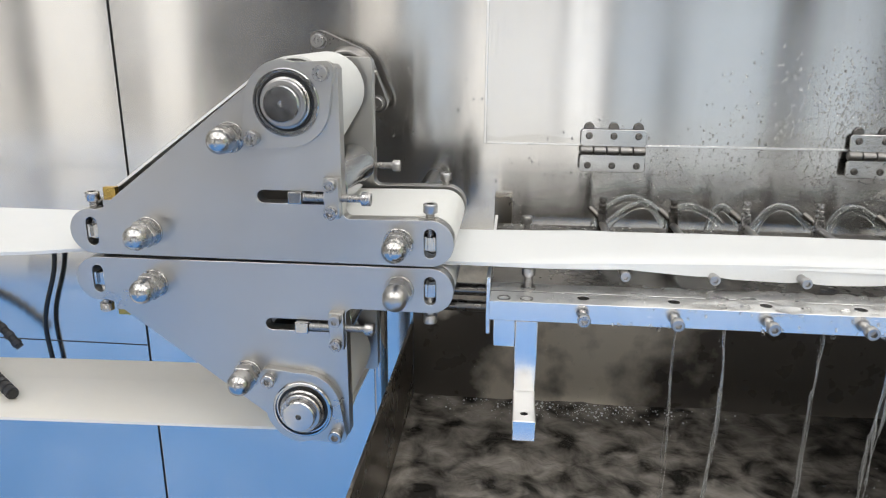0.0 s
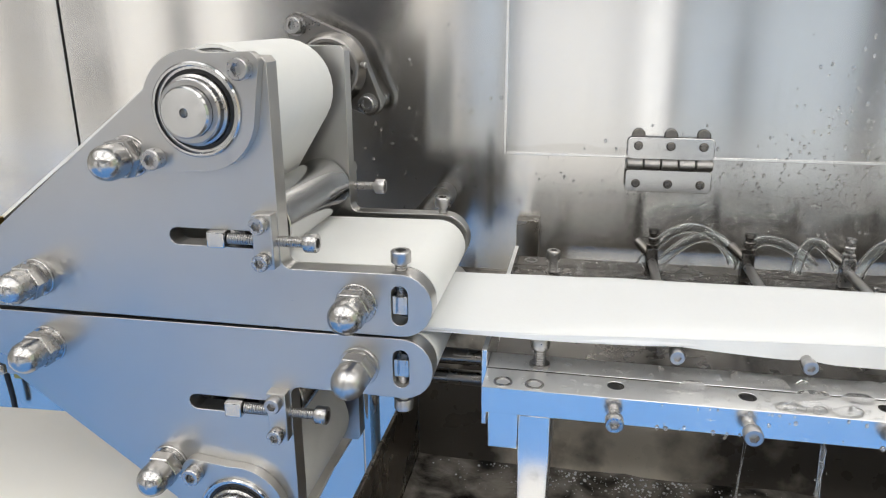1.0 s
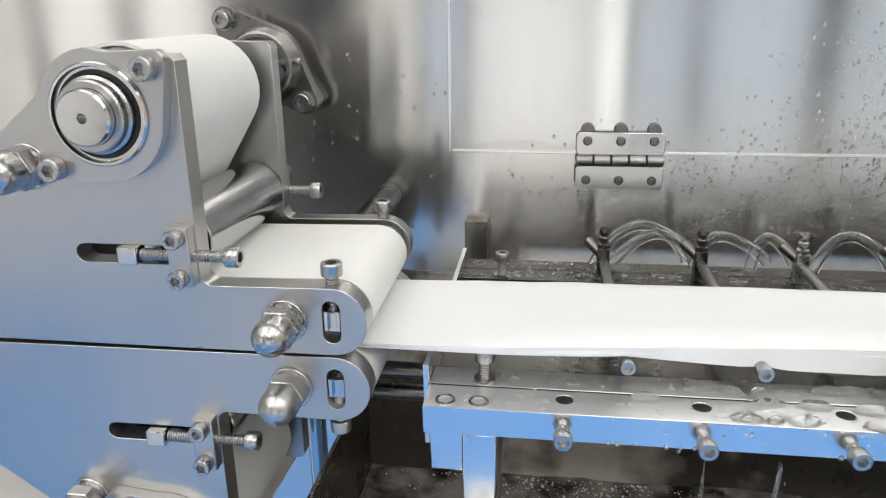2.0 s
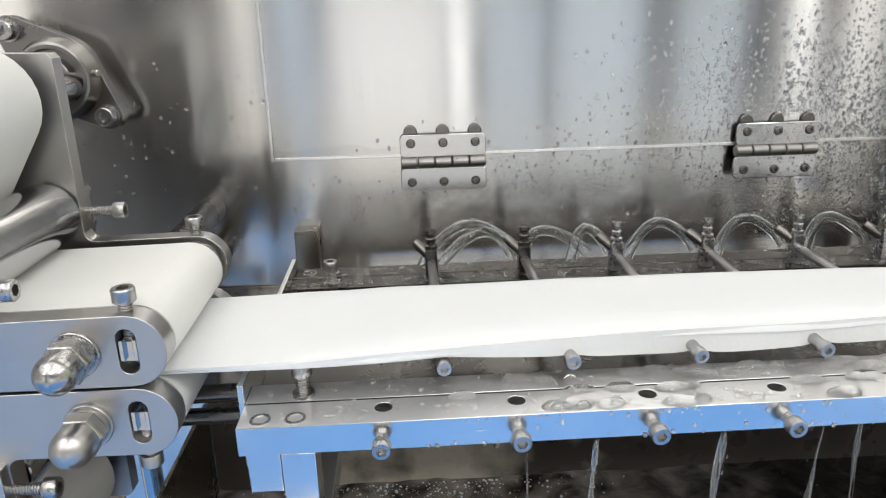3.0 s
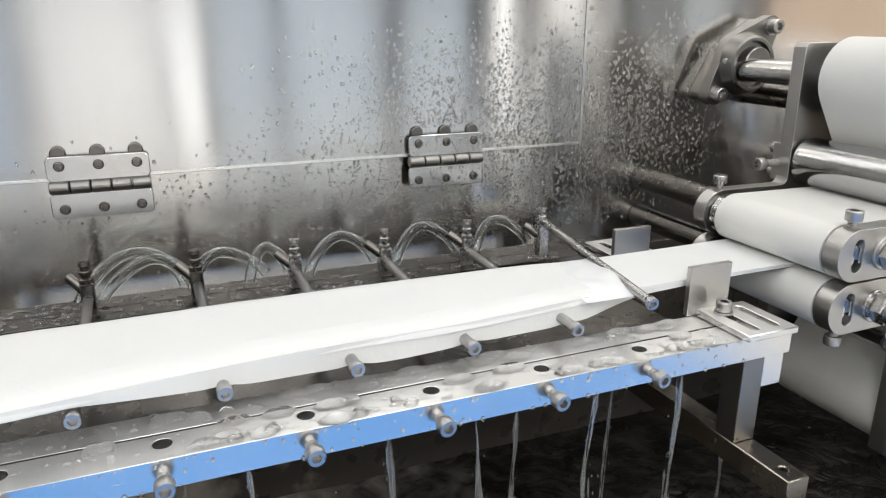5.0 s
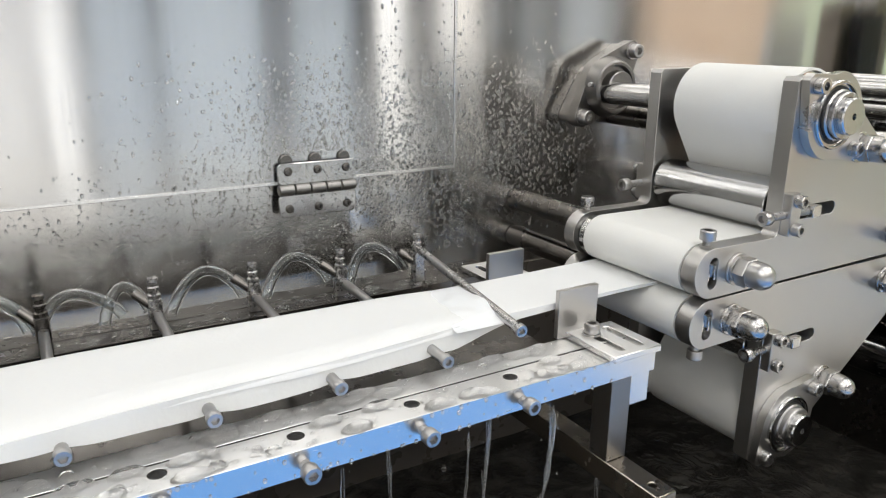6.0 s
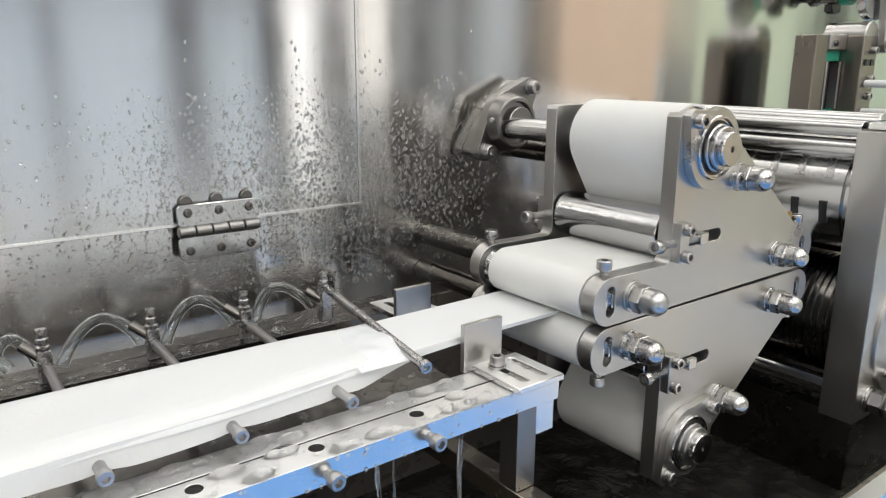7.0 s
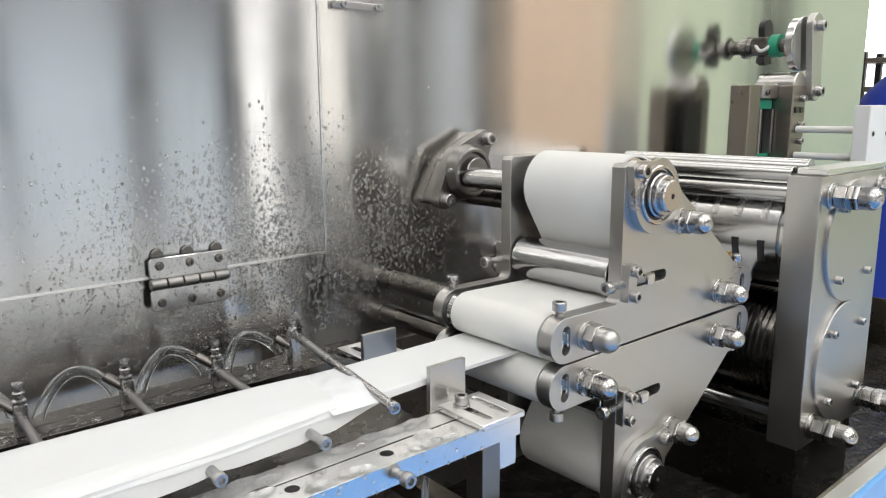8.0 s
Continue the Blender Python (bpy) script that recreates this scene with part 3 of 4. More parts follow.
    lathe(bm, (DRUM[0], YF - 0.0002, dz), (0, -1, 0), [(0.004, 0.0246), (0.0082, 0.0240), (0.0082, 0.0216), (0.004, 0.0212)], 40)
    part("seal", bm, BLACK, fl)
    bm = BM()
    lathe(bm, (DRUM[0], YF - 0.0002, dz), (0, -1, 0), [(0.002, 0.0213), (0.0112, 0.0213), (0.0122, 0.0203), (0.0125, 0.0198), (0.0165, 0.0195), (0.0175, 0.0185), (0.0175, 0.0154), (0.002, 0.0153)], 40)
    part("collar", bm, SCREW, fl)
    # idler and nip rollers
    bm = BM()
    rod(bm, P(IDLER[0], 0.0085, IDLER[1]), P(IDLER[0], 0.1335, IDLER[1]), IR, 36)
    rod(bm, P(IDLER[0], -0.004, 1.083), P(IDLER[0], 0.146, 1.083), 0.0052, 16)
    part("tension_roller", bm, CHROME, t, "polished steel tension roller")
    for c in (NIPR, NIPL):
        bm = BM()
        lathe(bm, P(c[0], 0.0075, c[1]), (0, 1, 0), [(0, 0), (0, 0.0150), (0.0006, 0.0155), (0.0025, 0.0155), (0.0028, 0.0184), (0.1240, 0.0184), (0.1245, 0.0155), (0.1270, 0.0150), (0.1270, 0)], 32)
        roller = part("nip_roller", bm, CHROME, t)
        for y0, y1 in ((YF + 0.004, YB - 0.002), (BACK0 + 0.002, BACK1 - 0.003)):
            bm = BM()
            for s in (-1, 1):
                box(bm, c[0] + s * 0.0037 - 0.0012, c[0] + s * 0.0037 + 0.0012, y0 - 0.003, y1, Z(c[1]) - 0.0062, Z(c[1]) + 0.0062, 0.0004)
            box(bm, c[0] - 0.0048, c[0] + 0.0048, y0, y1, Z(c[1]) - 0.0075, Z(c[1]) + 0.0045, 0.0004)
            part("axle_block", bm, CHROME, roller)
            bm = BM()
            top = 1.0705 if c is NIPR else 1.0725
            socket_screw(bm, P(c[0] - 0.001, (y0 + y1) / 2 + 0.0015, top), (0, 0, f), 0.0065, 0.008, 0.026, 0.0039)
            part("adjusting_screw", bm, SCREW, t)
    # slot ends: tension screws with bracket
    for yf, sgn in ((YF, -1), (BACK1, 1)):
        ya, yb = sorted((yf + sgn * 0.0085, yf - sgn * 0.006))
        bm = BM()
        box(bm, -0.1452, -0.1315, ya, yb, *sorted((Z(1.0665), Z(1.1025))), 0.001)
        br = part("bracket", bm, PLATE, t)
        for z in (1.0725, 1.0965):
            bm = BM()
            socket_screw(bm, P(-0.1385, yf + sgn * 0.0085, z), (0, sgn, 0), 0.0056, 0.0072)
            part("screw", bm, SCREW, br)
        ym = yf + sgn * 0.001
        bm = BM()
        socket_screw(bm, P(-0.113, ym, 1.0835), (1, 0, 0), 0.0062, 0.0082, 0.052, 0.0036)
        part("tension_screw", bm, SCREW, t)
        bm = BM()
        box(bm, -0.1775, -0.1655, ym - 0.0055, ym + 0.0055, Z(1.0835) - 0.0053, Z(1.0835) + 0.0053, 0.0008)
        part("slide_block", bm, CHROME, t)
    bm = BM()
    box(bm, -0.3560, -0.3440, 0.0005, 0.0075, *sorted((Z(1.0690), Z(1.0850))), 0.0008)
    part("scraper", bm, BRASS, t, "small brass scraper block")
    # tie rods with cap nuts
    for x, z in ((-0.311, 1.0475), (-0.2275, 1.1345), (-0.0815, 1.0445)):
        bm = BM()
        rod(bm, P(x, YF + 0.001, z), P(x, WALL - 0.0005, z), 0.0122, 20)
        tie = part("tie_rod", bm, DARKSTEEL, t)
        bm = BM()
        cap_nut(bm, P(x, YF, z), (0, -1, 0))
        part("cap_nut", bm, NUT, tie, "satin steel domed cap nut")
    return t


upper = belt_unit(True)
lower = belt_unit(False)
for u in (upper, lower):
    o = ORIGIN[u.name]
    twin = copy_thing(u, pose(2 * XC - o.x, o.y, 2 * ZC - o.z, 0, 180, 0))
    UNIT_DRUMS += [c for c in twin.children if c.name.startswith("drum")]


def flange_bearing(x, m):
    """An oval flange bearing standing off the wall on its cast foot; m mirrors it across."""
    z, fy = 1.1745, 0.2625
    t = thing("flange_bearing", (x, WALL, z), "cast steel oval flange bearing bolted to the back wall", "bearing", "flange bearings")
    ends = [(x - m * 0.0335, z + 0.0355), (x + m * 0.0350, z - 0.0360)]
    aa = math.degrees(math.atan2(0.0362, -0.0350 * m))

    def oval(k):
        o = arc(x + (ends[0][0] - x), z + (ends[0][1] - z), 0.0118 * k, aa - 60, aa + 60, 8)
        o += arc(x, z, 0.0315 * k, aa + 62, aa + 118, 6)
        o += arc(ends[1][0], ends[1][1], 0.0118 * k, aa + 120, aa + 240, 8)
        o += arc(x, z, 0.0315 * k, aa + 242, aa + 298, 6)
        return o
    bm = BM()
    slab(bm, oval(1.0), [], fy, fy + 0.014, "xz", 0.0022)
    part("flange", bm, CAST, t)
    bm = BM()
    slab(bm, oval(0.66), [], fy + 0.0142, WALL - 0.0003, "xz", 0.001)
    part("foot", bm, CAST, t)
    bm = BM()
    lathe(bm, (x, fy + 0.001, z - 0.004), (0, -1, 0), [(0, 0.0345), (0.008, 0.0325), (0.014, 0.030), (0.015, 0.028), (0.015, 0.0250), (0.010, 0.0235), (0.010, 0.0190), (0.021, 0.0185), (0.022, 0.0175), (0.022, 0)], 36)
    part("insert", bm, CAST, t)
    bm = BM()
    rod(bm, (x + m * 0.026, fy - 0.004, z), (x + m * 0.037, fy - 0.010, z), 0.0028, 12)
    part("grease_nipple", bm, SCREW, t)
    for e in ends:
        bm = BM()
        lathe(bm, (e[0], fy, e[1]), (0, -1, 0), [(0, 0.0095), (0.0018, 0.0095), (0.0018, 0.007)], 20)
        part("washer", bm, SCREW, t)
        bm = BM()
        socket_screw(bm, (e[0], fy - 0.0015, e[1]), (0, -1, 0), 0.0078, 0.0098)
        part("screw", bm, SCREW, t)
    return t


flange_bearing(-0.185, 1)
flange_bearing(0.7955, -1)

# ---- the web ----
RODS = [0.1195 + 0.0797 * k for k in range(5)]


def step(x, a, b):
    u = max(0.0, min(1.0, (x - a) / (b - a)))
    return u * u * (3 - 2 * u)


def web_edges(x):
    front = 0.009 + 0.019 * step(x, 0.0, 0.3) + 0.016 * step(x, 0.32, 0.545)
    back = 0.120 + 0.003 * math.sin(x * 9)
    if x < -0.39:
        k = min(1, (-0.39 - x) / 0.05)
        front, back = front - 0.026 * k, back + 0.024 * k
    return front, back


def lift_at(x):
    return step(x, -0.03, 0.10) * (1 - 0.75 * step(x, 0.44, 0.52)) * (1 - step(x, 0.50, 0.62))


def web_top(x, y):
    a, b = web_edges(x)
    k = lift_at(x)
    edge = min(1, max(0, math.sin(math.pi * (y - a) / (b - a))) * 2.2) ** 0.5
    rip = (noise.noise(Vector((x * 7, y * 12, 2.0))) * 0.0014 + noise.noise(Vector((x * 25, y * 30, 5.0))) * 0.0004) * (0.15 + k)
    return ZC + 0.0012 + k * (0.0012 + 0.0050 * edge) + rip


def strip_mesh(xs, rows_of, ny):
    bm = BM()
    rows = []
    for x in xs:
        top, bot = rows_of(x)
        rows.append(([bm.verts.new(p) for p in top], [bm.verts.new(p) for p in bot]))
    for (t0, b0), (t1, b1) in zip(rows, rows[1:]):
        for j in range(ny):
            bm.faces.new((t0[j], t0[j + 1], t1[j + 1], t1[j]))
            bm.faces.new((b0[j], b1[j], b1[j + 1], b0[j + 1]))
        bm.faces.new((t0[0], t1[0], b1[0], b0[0]))
        bm.faces.new((t0[ny], b0[ny], b1[ny], t1[ny]))
    for t, b in (rows[0], rows[-1]):
        for j in range(ny):
            bm.faces.new((t[j], t[j + 1], b[j + 1], b[j]))
    return bm


def web_strip():
    """The strip, carried on the pipes between the belts: a flat upper layer and a looser one that sags between them."""
    t = thing("web_strip", (0.3, 0.07, ZC), "wet white fleece strip running between the belts", "fabric strip")
    ny = 18

    def upper_rows(x):
        a, b = web_edges(x)
        k = lift_at(x)
        top, bot = [], []
        for j in range(ny + 1):
            v = j / ny
            y = a + (b - a) * v
            tz = web_top(x, y)
            side = 0.0022 * k * noise.noise(Vector((x * 16, 1.3, 0))) if j == 0 else 0
            top.append((x, y + side + (0.0015 * k if j == 0 else 0), tz))
            bot.append((x, y + side, tz - 0.0016 - 0.0030 * k))
        return top, bot

    def lower_rows(x):
        a, b = web_edges(x)
        k = lift_at(x)
        near = max([math.exp(-((x - r) / 0.009) ** 2) for r in RODS])
        top, bot = [], []
        for j in range(ny + 1):
            v = j / ny
            y = a + 0.0003 + (b - a - 0.001) * v
            sag = k * (0.0152 + 0.0020 * noise.noise(Vector((x * 13, 4.2, 0)))) * (1 - 0.12 * near) * (0.3 + 0.7 * step(x, 0.10, 0.27)) * max(0.35, 1 - 0.9 * v)
            z = ZC - 0.0008 + 0.0035 * k
            wav = 0.0035 * k * noise.noise(Vector((x * 21, 9.1, 0))) if j == 0 else 0
            top.append((x, y, z))
            bot.append((x, y + 0.5 * wav - (0.0008 * k if j == 0 else 0), z - 0.0012 - sag))
        return top, bot

    xs, x = [], -1.5
    while x < 1.16:
        xs.append(x)
        x += 0.005 if -0.05 < x < 0.68 else 0.04
    part("upper_layer", strip_mesh(xs, upper_rows, ny), WEB, t, smooth=60)
    part("lower_layer", strip_mesh(xs, lower_rows, ny), WEB, t, "sagging under layer with folds", smooth=60)


web_strip()


def lower_sheet():
    """The cream sheet at the left, under the belts, with a long crease."""
    bm = BM()
    prof = [(0.004, 0.829), (0.05, 0.8315), (0.084, 0.8340), (0.088, 0.8330), (0.115, 0.832), (0.143, 0.8305)]
    xs = [-1.5 + 0.05 * i for i in range(28)]
    rows = []
    for x in xs:
        dz = 0.0012 * math.sin(x * 9)
        sk = 0.012 + 0.06 * (x + 0.5)
        rows.append([bm.verts.new((x, y + sk, z + dz)) for y, z in prof] + [bm.verts.new((x, y + sk, z + dz - 0.003)) for y, z in reversed(prof)])
    for a, b in zip(rows, rows[1:]):
        for i in range(len(a)):
            bm.faces.new((a[i], a[(i + 1) % len(a)], b[(i + 1) % len(a)], b[i]))
    bm.faces.new(rows[0])
    bm.faces.new(rows[-1][::-1])
    return whole("guide_sheet", bm, SHEET, "cream plastic guide sheet with a long crease", "sheet")


lower_sheet()

# ---- wash trough ----
RAIL1, RT, RB = 0.6035, 0.996, 0.978
frame_ = thing("wash_trough", (0.31, 0.1, 0.9), "wet stainless wash trough with drilled bars and legs", "trough")
hole_row = [arc(0.083 + 0.0788 * k, 0.0025, 0.0053, 0, 345, 23) for k in range(6)]
for name, y0, y1, holes in (("front_bar", -0.014, 0.0122, hole_row), ("inner_bar", 0.0142, 0.0365, [])):
    bm = BM()
    slab(bm, [(0.0, y0), (RAIL1, y0), (RAIL1, y1), (0.0, y1)], holes, RB, RT, "xy", 0.0003)
    part(name, bm, BAR, frame_)
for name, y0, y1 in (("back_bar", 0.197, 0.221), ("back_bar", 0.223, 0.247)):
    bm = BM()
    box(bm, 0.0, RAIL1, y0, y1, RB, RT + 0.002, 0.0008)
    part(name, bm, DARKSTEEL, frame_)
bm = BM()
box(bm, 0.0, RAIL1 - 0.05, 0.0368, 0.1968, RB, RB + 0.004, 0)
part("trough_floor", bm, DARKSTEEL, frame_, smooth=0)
bm = BM()
box(bm, 0.001, RAIL1 - 0.001, 0.0124, 0.0140, RB, RT - 0.002, 0)
part("joint_seal", bm, BLACK, frame_, "dark wet joint", smooth=0)
# Black plugs stand for the darkness down the drilled holes.
for k in range(6):
    bm = BM()
    lathe(bm, (0.083 + 0.0788 * k, 0.0025, RB + 0.001), (0, 0, 1), [(0, 0), (0, 0.0052), (0.010, 0.0052), (0.010, 0)], 20)
    part("hole_shade_plug", bm, BLACK, frame_)
bm = BM()
box(bm, -0.004, -0.0002, 0.0142, 0.247, RB - 0.026, RT + 0.012, 0.0006)
part("end_plate", bm, BAR, frame_)
bm = BM()
box(bm, -0.006, 0.016, 0.280, WALL - 0.0005, RB - 0.026, 1.024, 0.0008)
part("end_upright", bm, TANKSTEEL, frame_)
# Right legs and foot bar get darker steel: their shade put into colour.
for x0, tab in ((0.0235, (0.004, 0.0232)), (RAIL1 - 0.0425, (RAIL1 - 0.0222, RAIL1 - 0.003))):
    for y0 in (-0.0130, 0.2):
        bm = BM()
        box(bm, x0, x0 + 0.02, y0, y0 + 0.02, 0.9085, RB - 0.0002, 0.0008)
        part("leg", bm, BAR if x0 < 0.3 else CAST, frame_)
        bm = BM()
        box(bm, tab[0], tab[1], y0 + 0.0008, y0 + 0.007, RB - 0.026, RB - 0.0002, 0.0006)
        part("tab", bm, BAR, frame_)
    bm = BM()
    slab(bm, [(x0, -0.066), (x0 + 0.02, -0.066), (x0 + 0.02, 0.2925), (x0, 0.2925)], [arc(x0 + 0.01, -0.052, 0.0032, 0, 330, 11)], 0.889, 0.9083, "xy", 0.0008)
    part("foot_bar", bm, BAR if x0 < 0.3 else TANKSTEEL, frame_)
for k in range(6):
    bm = BM()
    socket_screw(bm, (0.082 + 0.0788 * k, -0.0205, 0.9855), (0, -1, 0), 0.0056, 0.0075, 0.0075, 0.0036)
    part("side_screw", bm, SCREW, frame_)
for x in (0.0125, 0.0325):
    for y, zz in ((-0.0055, RT), (0.235, RT + 0.002)):
        bm = BM()
        lathe(bm, (x, y, zz), (0, 0, 1), [(0, 0.0062), (0.0007, 0.0060), (0.0007, 0.0046), (-0.0006, 0.0044), (-0.0006, 0.0028, 1), (-0.003, 0.0026, 1)], 24)
        part("sunk_screw", bm, SCREW, frame_)
for y in (0.0215, 0.209):
    bm = BM()
    socket_screw(bm, (0.034, y, RT + 0.0135), (0, 0, 1), 0.0062, 0.008, 0.0135, 0.0042)
    lathe(bm, (0.034, y, RT), (0, 0, 1), [(0, 0.0068), (0.0022, 0.0068), (0.0022, 0.004)], 20)
    part("stud_screw", bm, SCREW, frame_)


def guide_bracket(y0, s, x0, top):
    """A slotted foot with an upright guide plate beside the web; s: the way from the web."""
    base = RT if s < 0 else RT + 0.002
    t = thing("edge_guide", (x0, y0, base), "slotted steel bracket with upright plate guiding the strip", "guide bracket", "edge guides")
    ya, yb = sorted((y0, y0 + s * 0.056))
    o = [(x0 + 0.008, ya), (x0 + 0.0555, ya), (x0 + 0.0555, yb), (x0 + 0.008, yb)]
    bm = BM()
    slab(bm, o, [slot(x0 + 0.0225, (ya + yb) / 2, 0.0072, 0.042), slot(x0 + 0.042, (ya + yb) / 2, 0.0072, 0.042)], base + 0.0004, base + 0.0058, "xy", 0.0007)
    part("foot", bm, BAR, t)
    bm = BM()
    box(bm, x0, x0 + 0.040, min(y0, y0 - s * 0.005), max(y0, y0 - s * 0.005), base + 0.0005, top, 0.0007)
    part("upright", bm, PLATE, t)
    bm = BM()
    c = y0 + s * 0.014
    lathe(bm, (x0 + 0.0225, c, base + 0.0058), (0, 0, 1), [(0, 0.0072), (0.0016, 0.0072), (0.0016, 0.004)], 20)
    socket_screw(bm, (x0 + 0.0225, c, base + 0.0074), (0, 0, 1), 0.0060, 0.0078)
    part("screw", bm, SCREW, t)


guide_bracket(0.0355, -1, 0.5465, 1.0365)
guide_bracket(0.160, 1, 0.562, 1.033)

POST_Y = 0.212


def spray_pipe(k):
    x = 0.1195 + 0.0797 * k
    over = k == 5
    t = thing("spray_pipe", (x, POST_Y, RT + 0.002), "thin steel spray pipe with end screw and upright fitting", "pipe", "spray pipes")
    a, b = Vector((x, POST_Y, 1.012)), Vector((x - 0.023 * (x - 0.13), 0.0165, 1.0142))
    if over:
        a, b = Vector((x - 0.003, POST_Y, 1.0335)), Vector((x - 0.027, 0.014, 1.0255))
    bm = BM()
    rod(bm, b, a, 0.0038, 14)
    part("pipe", bm, SCREW, t)
    bm = BM()
    socket_screw(bm, b, b - a, 0.0047, 0.0060)
    part("end_screw", bm, SCREW, t)
    bm = BM()
    top = 1.030 if not over else 1.034
    box(bm, x - 0.0052, x + 0.0052, POST_Y - 0.0052, POST_Y + 0.0052, RT + 0.0022, top - 0.006, 0.001)
    lathe(bm, (x, POST_Y, top - 0.006), (0, 0, 1), [(0, 0.0052), (0.003, 0.0052), (0.004, 0.0036), (0.006, 0.0036), (0.007, 0.0046), (0.009, 0.0046), (0.010, 0.0034), (0.0125, 0.0034), (0.0135, 0.0044), (0.0165, 0.0042), (0.017, 0)], 18)
    part("fitting", bm, DARKSTEEL if k in (0, 1) else SCREW, t)
    bm = BM()
    rod(bm, (x - 0.001, POST_Y, 1.017), (x - 0.013, POST_Y + 0.012, 1.026), 0.0044, 14)
    part("elbow", bm, DARKSTEEL, t)


for k in range(6):
    spray_pipe(k)


def hose(pts):
    """A hollow clear hose: outer and inner skin, joined at both ends."""
    bm = BM()
    pv = [Vector(p) for p in pts]
    up, skins = Vector((0, 1, 0)), []
    for r in (0.0050, 0.0036):
        rings = []
        for i, p in enumerate(pv):
            d = (pv[min(i + 1, len(pv) - 1)] - pv[max(i - 1, 0)]).normalized()
            u = (up - d * up.dot(d)).normalized()
            w = d.cross(u)
            rings.append([bm.verts.new(p + r * (math.cos(2 * math.pi * q / 12) * u + math.sin(2 * math.pi * q / 12) * w)) for q in range(12)])
        for a, b in zip(rings, rings[1:]):
            for q in range(12):
                bm.faces.new((a[q], a[(q + 1) % 12], b[(q + 1) % 12], b[q]))
        skins.append(rings)
    for e in (0, -1):
        for q in range(12):
            bm.faces.new((skins[0][e][q], skins[0][e][(q + 1) % 12], skins[1][e][(q + 1) % 12], skins[1][e][q]))
    whole("clear_hose", bm, HOSE, "clear plastic hose arching between the spray fittings", "hose", "clear hoses", smooth=60)


for x0, x1, rise, y1, sk in ((0.112, 0.196, 0.026, 0.250, 0.0), (0.128, 0.190, 0.020, 0.244, 0.008), (0.196, 0.256, 0.019, 0.246, -0.006), (0.242, 0.276, 0.020, 0.242, 0.0),
                             (0.292, 0.352, 0.022, 0.246, 0.004), (0.372, 0.432, 0.023, 0.246, 0.004), (0.452, 0.508, 0.022, 0.244, 0.002)):
    hose([(x0 + (x1 - x0) * i / 24 + sk * math.sin(math.pi * i / 24), 0.222 + (y1 - 0.222) * math.sin(math.pi * i / 24), 1.004 + rise * math.sin(math.pi * i / 24) ** 0.7 + 0.006 * i / 24) for i in range(25)])

# ---- tank and water ----
TX0, TX1, TY0, RIM, WL = -0.1125, 1.9, -0.125, 0.840, 0.735
tank = thing("wash_tank", (0.8, 0.1, 0.5), "dark stainless tank half full of water", "tank")
bm = BM()
box(bm, TX0 - 0.004, TX0, TY0, WALL - 0.004, 0.5, RIM, 0.0006)
part("side_wall", bm, TANKSTEEL, tank)
bm = BM()
box(bm, TX1, TX1 + 0.004, TY0, WALL - 0.004, 0.5, RIM, 0.0006)
part("side_wall", bm, TANKSTEEL, tank)
bm = BM()
box(bm, TX0, TX1, WALL - 0.0035, WALL - 0.0005, 0.5, 0.965, 0.0006)
part("back_wall", bm, SCALED, tank, "scaled and wet steel with light painted in")
bm = BM()
box(bm, TX0 - 0.004, TX1 + 0.004, TY0 - 0.004, TY0, 0.5, RIM, 0.0006)
part("front_wall", bm, TANKSTEEL, tank)
bm = BM()
box(bm, TX0 - 0.004, TX1 + 0.004, TY0 - 0.022, TY0 - 0.0042, RIM - 0.006, RIM, 0.0006)
part("rim", bm, BAR, tank, "bright folded steel rim")
bm = BM()
box(bm, TX0 - 0.004, TX1 + 0.004, TY0 - 0.026, TY0 - 0.0042, 0.1, RIM - 0.0065, 0.001)
part("apron", bm, BLUEPAINT, tank, "light blue painted apron")
bm = BM()
box(bm, TX0, TX1, TY0, WALL - 0.004, 0.5, 0.504, 0)
part("tank_floor", bm, TANKSTEEL, tank, smooth=0)


def water():
    bm = BM()
    nx, ny = 130, 40
    g = []
    for i in range(nx + 1):
        row = []
        for j in range(ny + 1):
            x = TX0 + 0.0005 + (TX1 - TX0 - 0.001) * i / nx
            y = TY0 + 0.0005 + (WALL - 0.0045 - TY0) * j / ny
            amp = 0.004 * math.exp(-((x - 0.25) / 0.45) ** 2) + 0.0006
            row.append(bm.verts.new((x, y, WL + amp * noise.noise(Vector((x * 16, y * 16, 0.5))) + amp * 0.5 * noise.noise(Vector((x * 45, y * 45, 3))))))
        g.append(row)
    for i in range(nx):
        for j in range(ny):
            bm.faces.new((g[i][j], g[i + 1][j], g[i + 1][j + 1], g[i][j + 1]))
    whole("water", bm, WATER, "dark churned wash water in the tank", "water", kind="structure", smooth=60)


water()

bm = BM()
tube(bm, [(-0.062, 0.20, 0.944), (-0.10, 0.20, 0.944), (-0.118, 0.20, 0.942), (-0.13, 0.20, 0.934), (-0.138, 0.20, 0.92), (-0.14, 0.20, 0.90), (-0.14, 0.20, 0.5), (-0.14, 0.20, 0.004)], 0.009, 16)
whole("drain_pipe", bm, CHROME, "bent polished steel pipe beside the tank", "pipe")
bm = BM()
rod(bm, (-0.075, 0.06, 0.979), (-0.0045, 0.06, 0.979), 0.0062, 16)
part("pin", bm, DARKSTEEL, frame_)
bm = BM()
rod(bm, (-0.075, 0.062, 0.961), (-0.0045, 0.062, 0.961), 0.0058, 16)
part("pin", bm, DARKSTEEL, frame_)

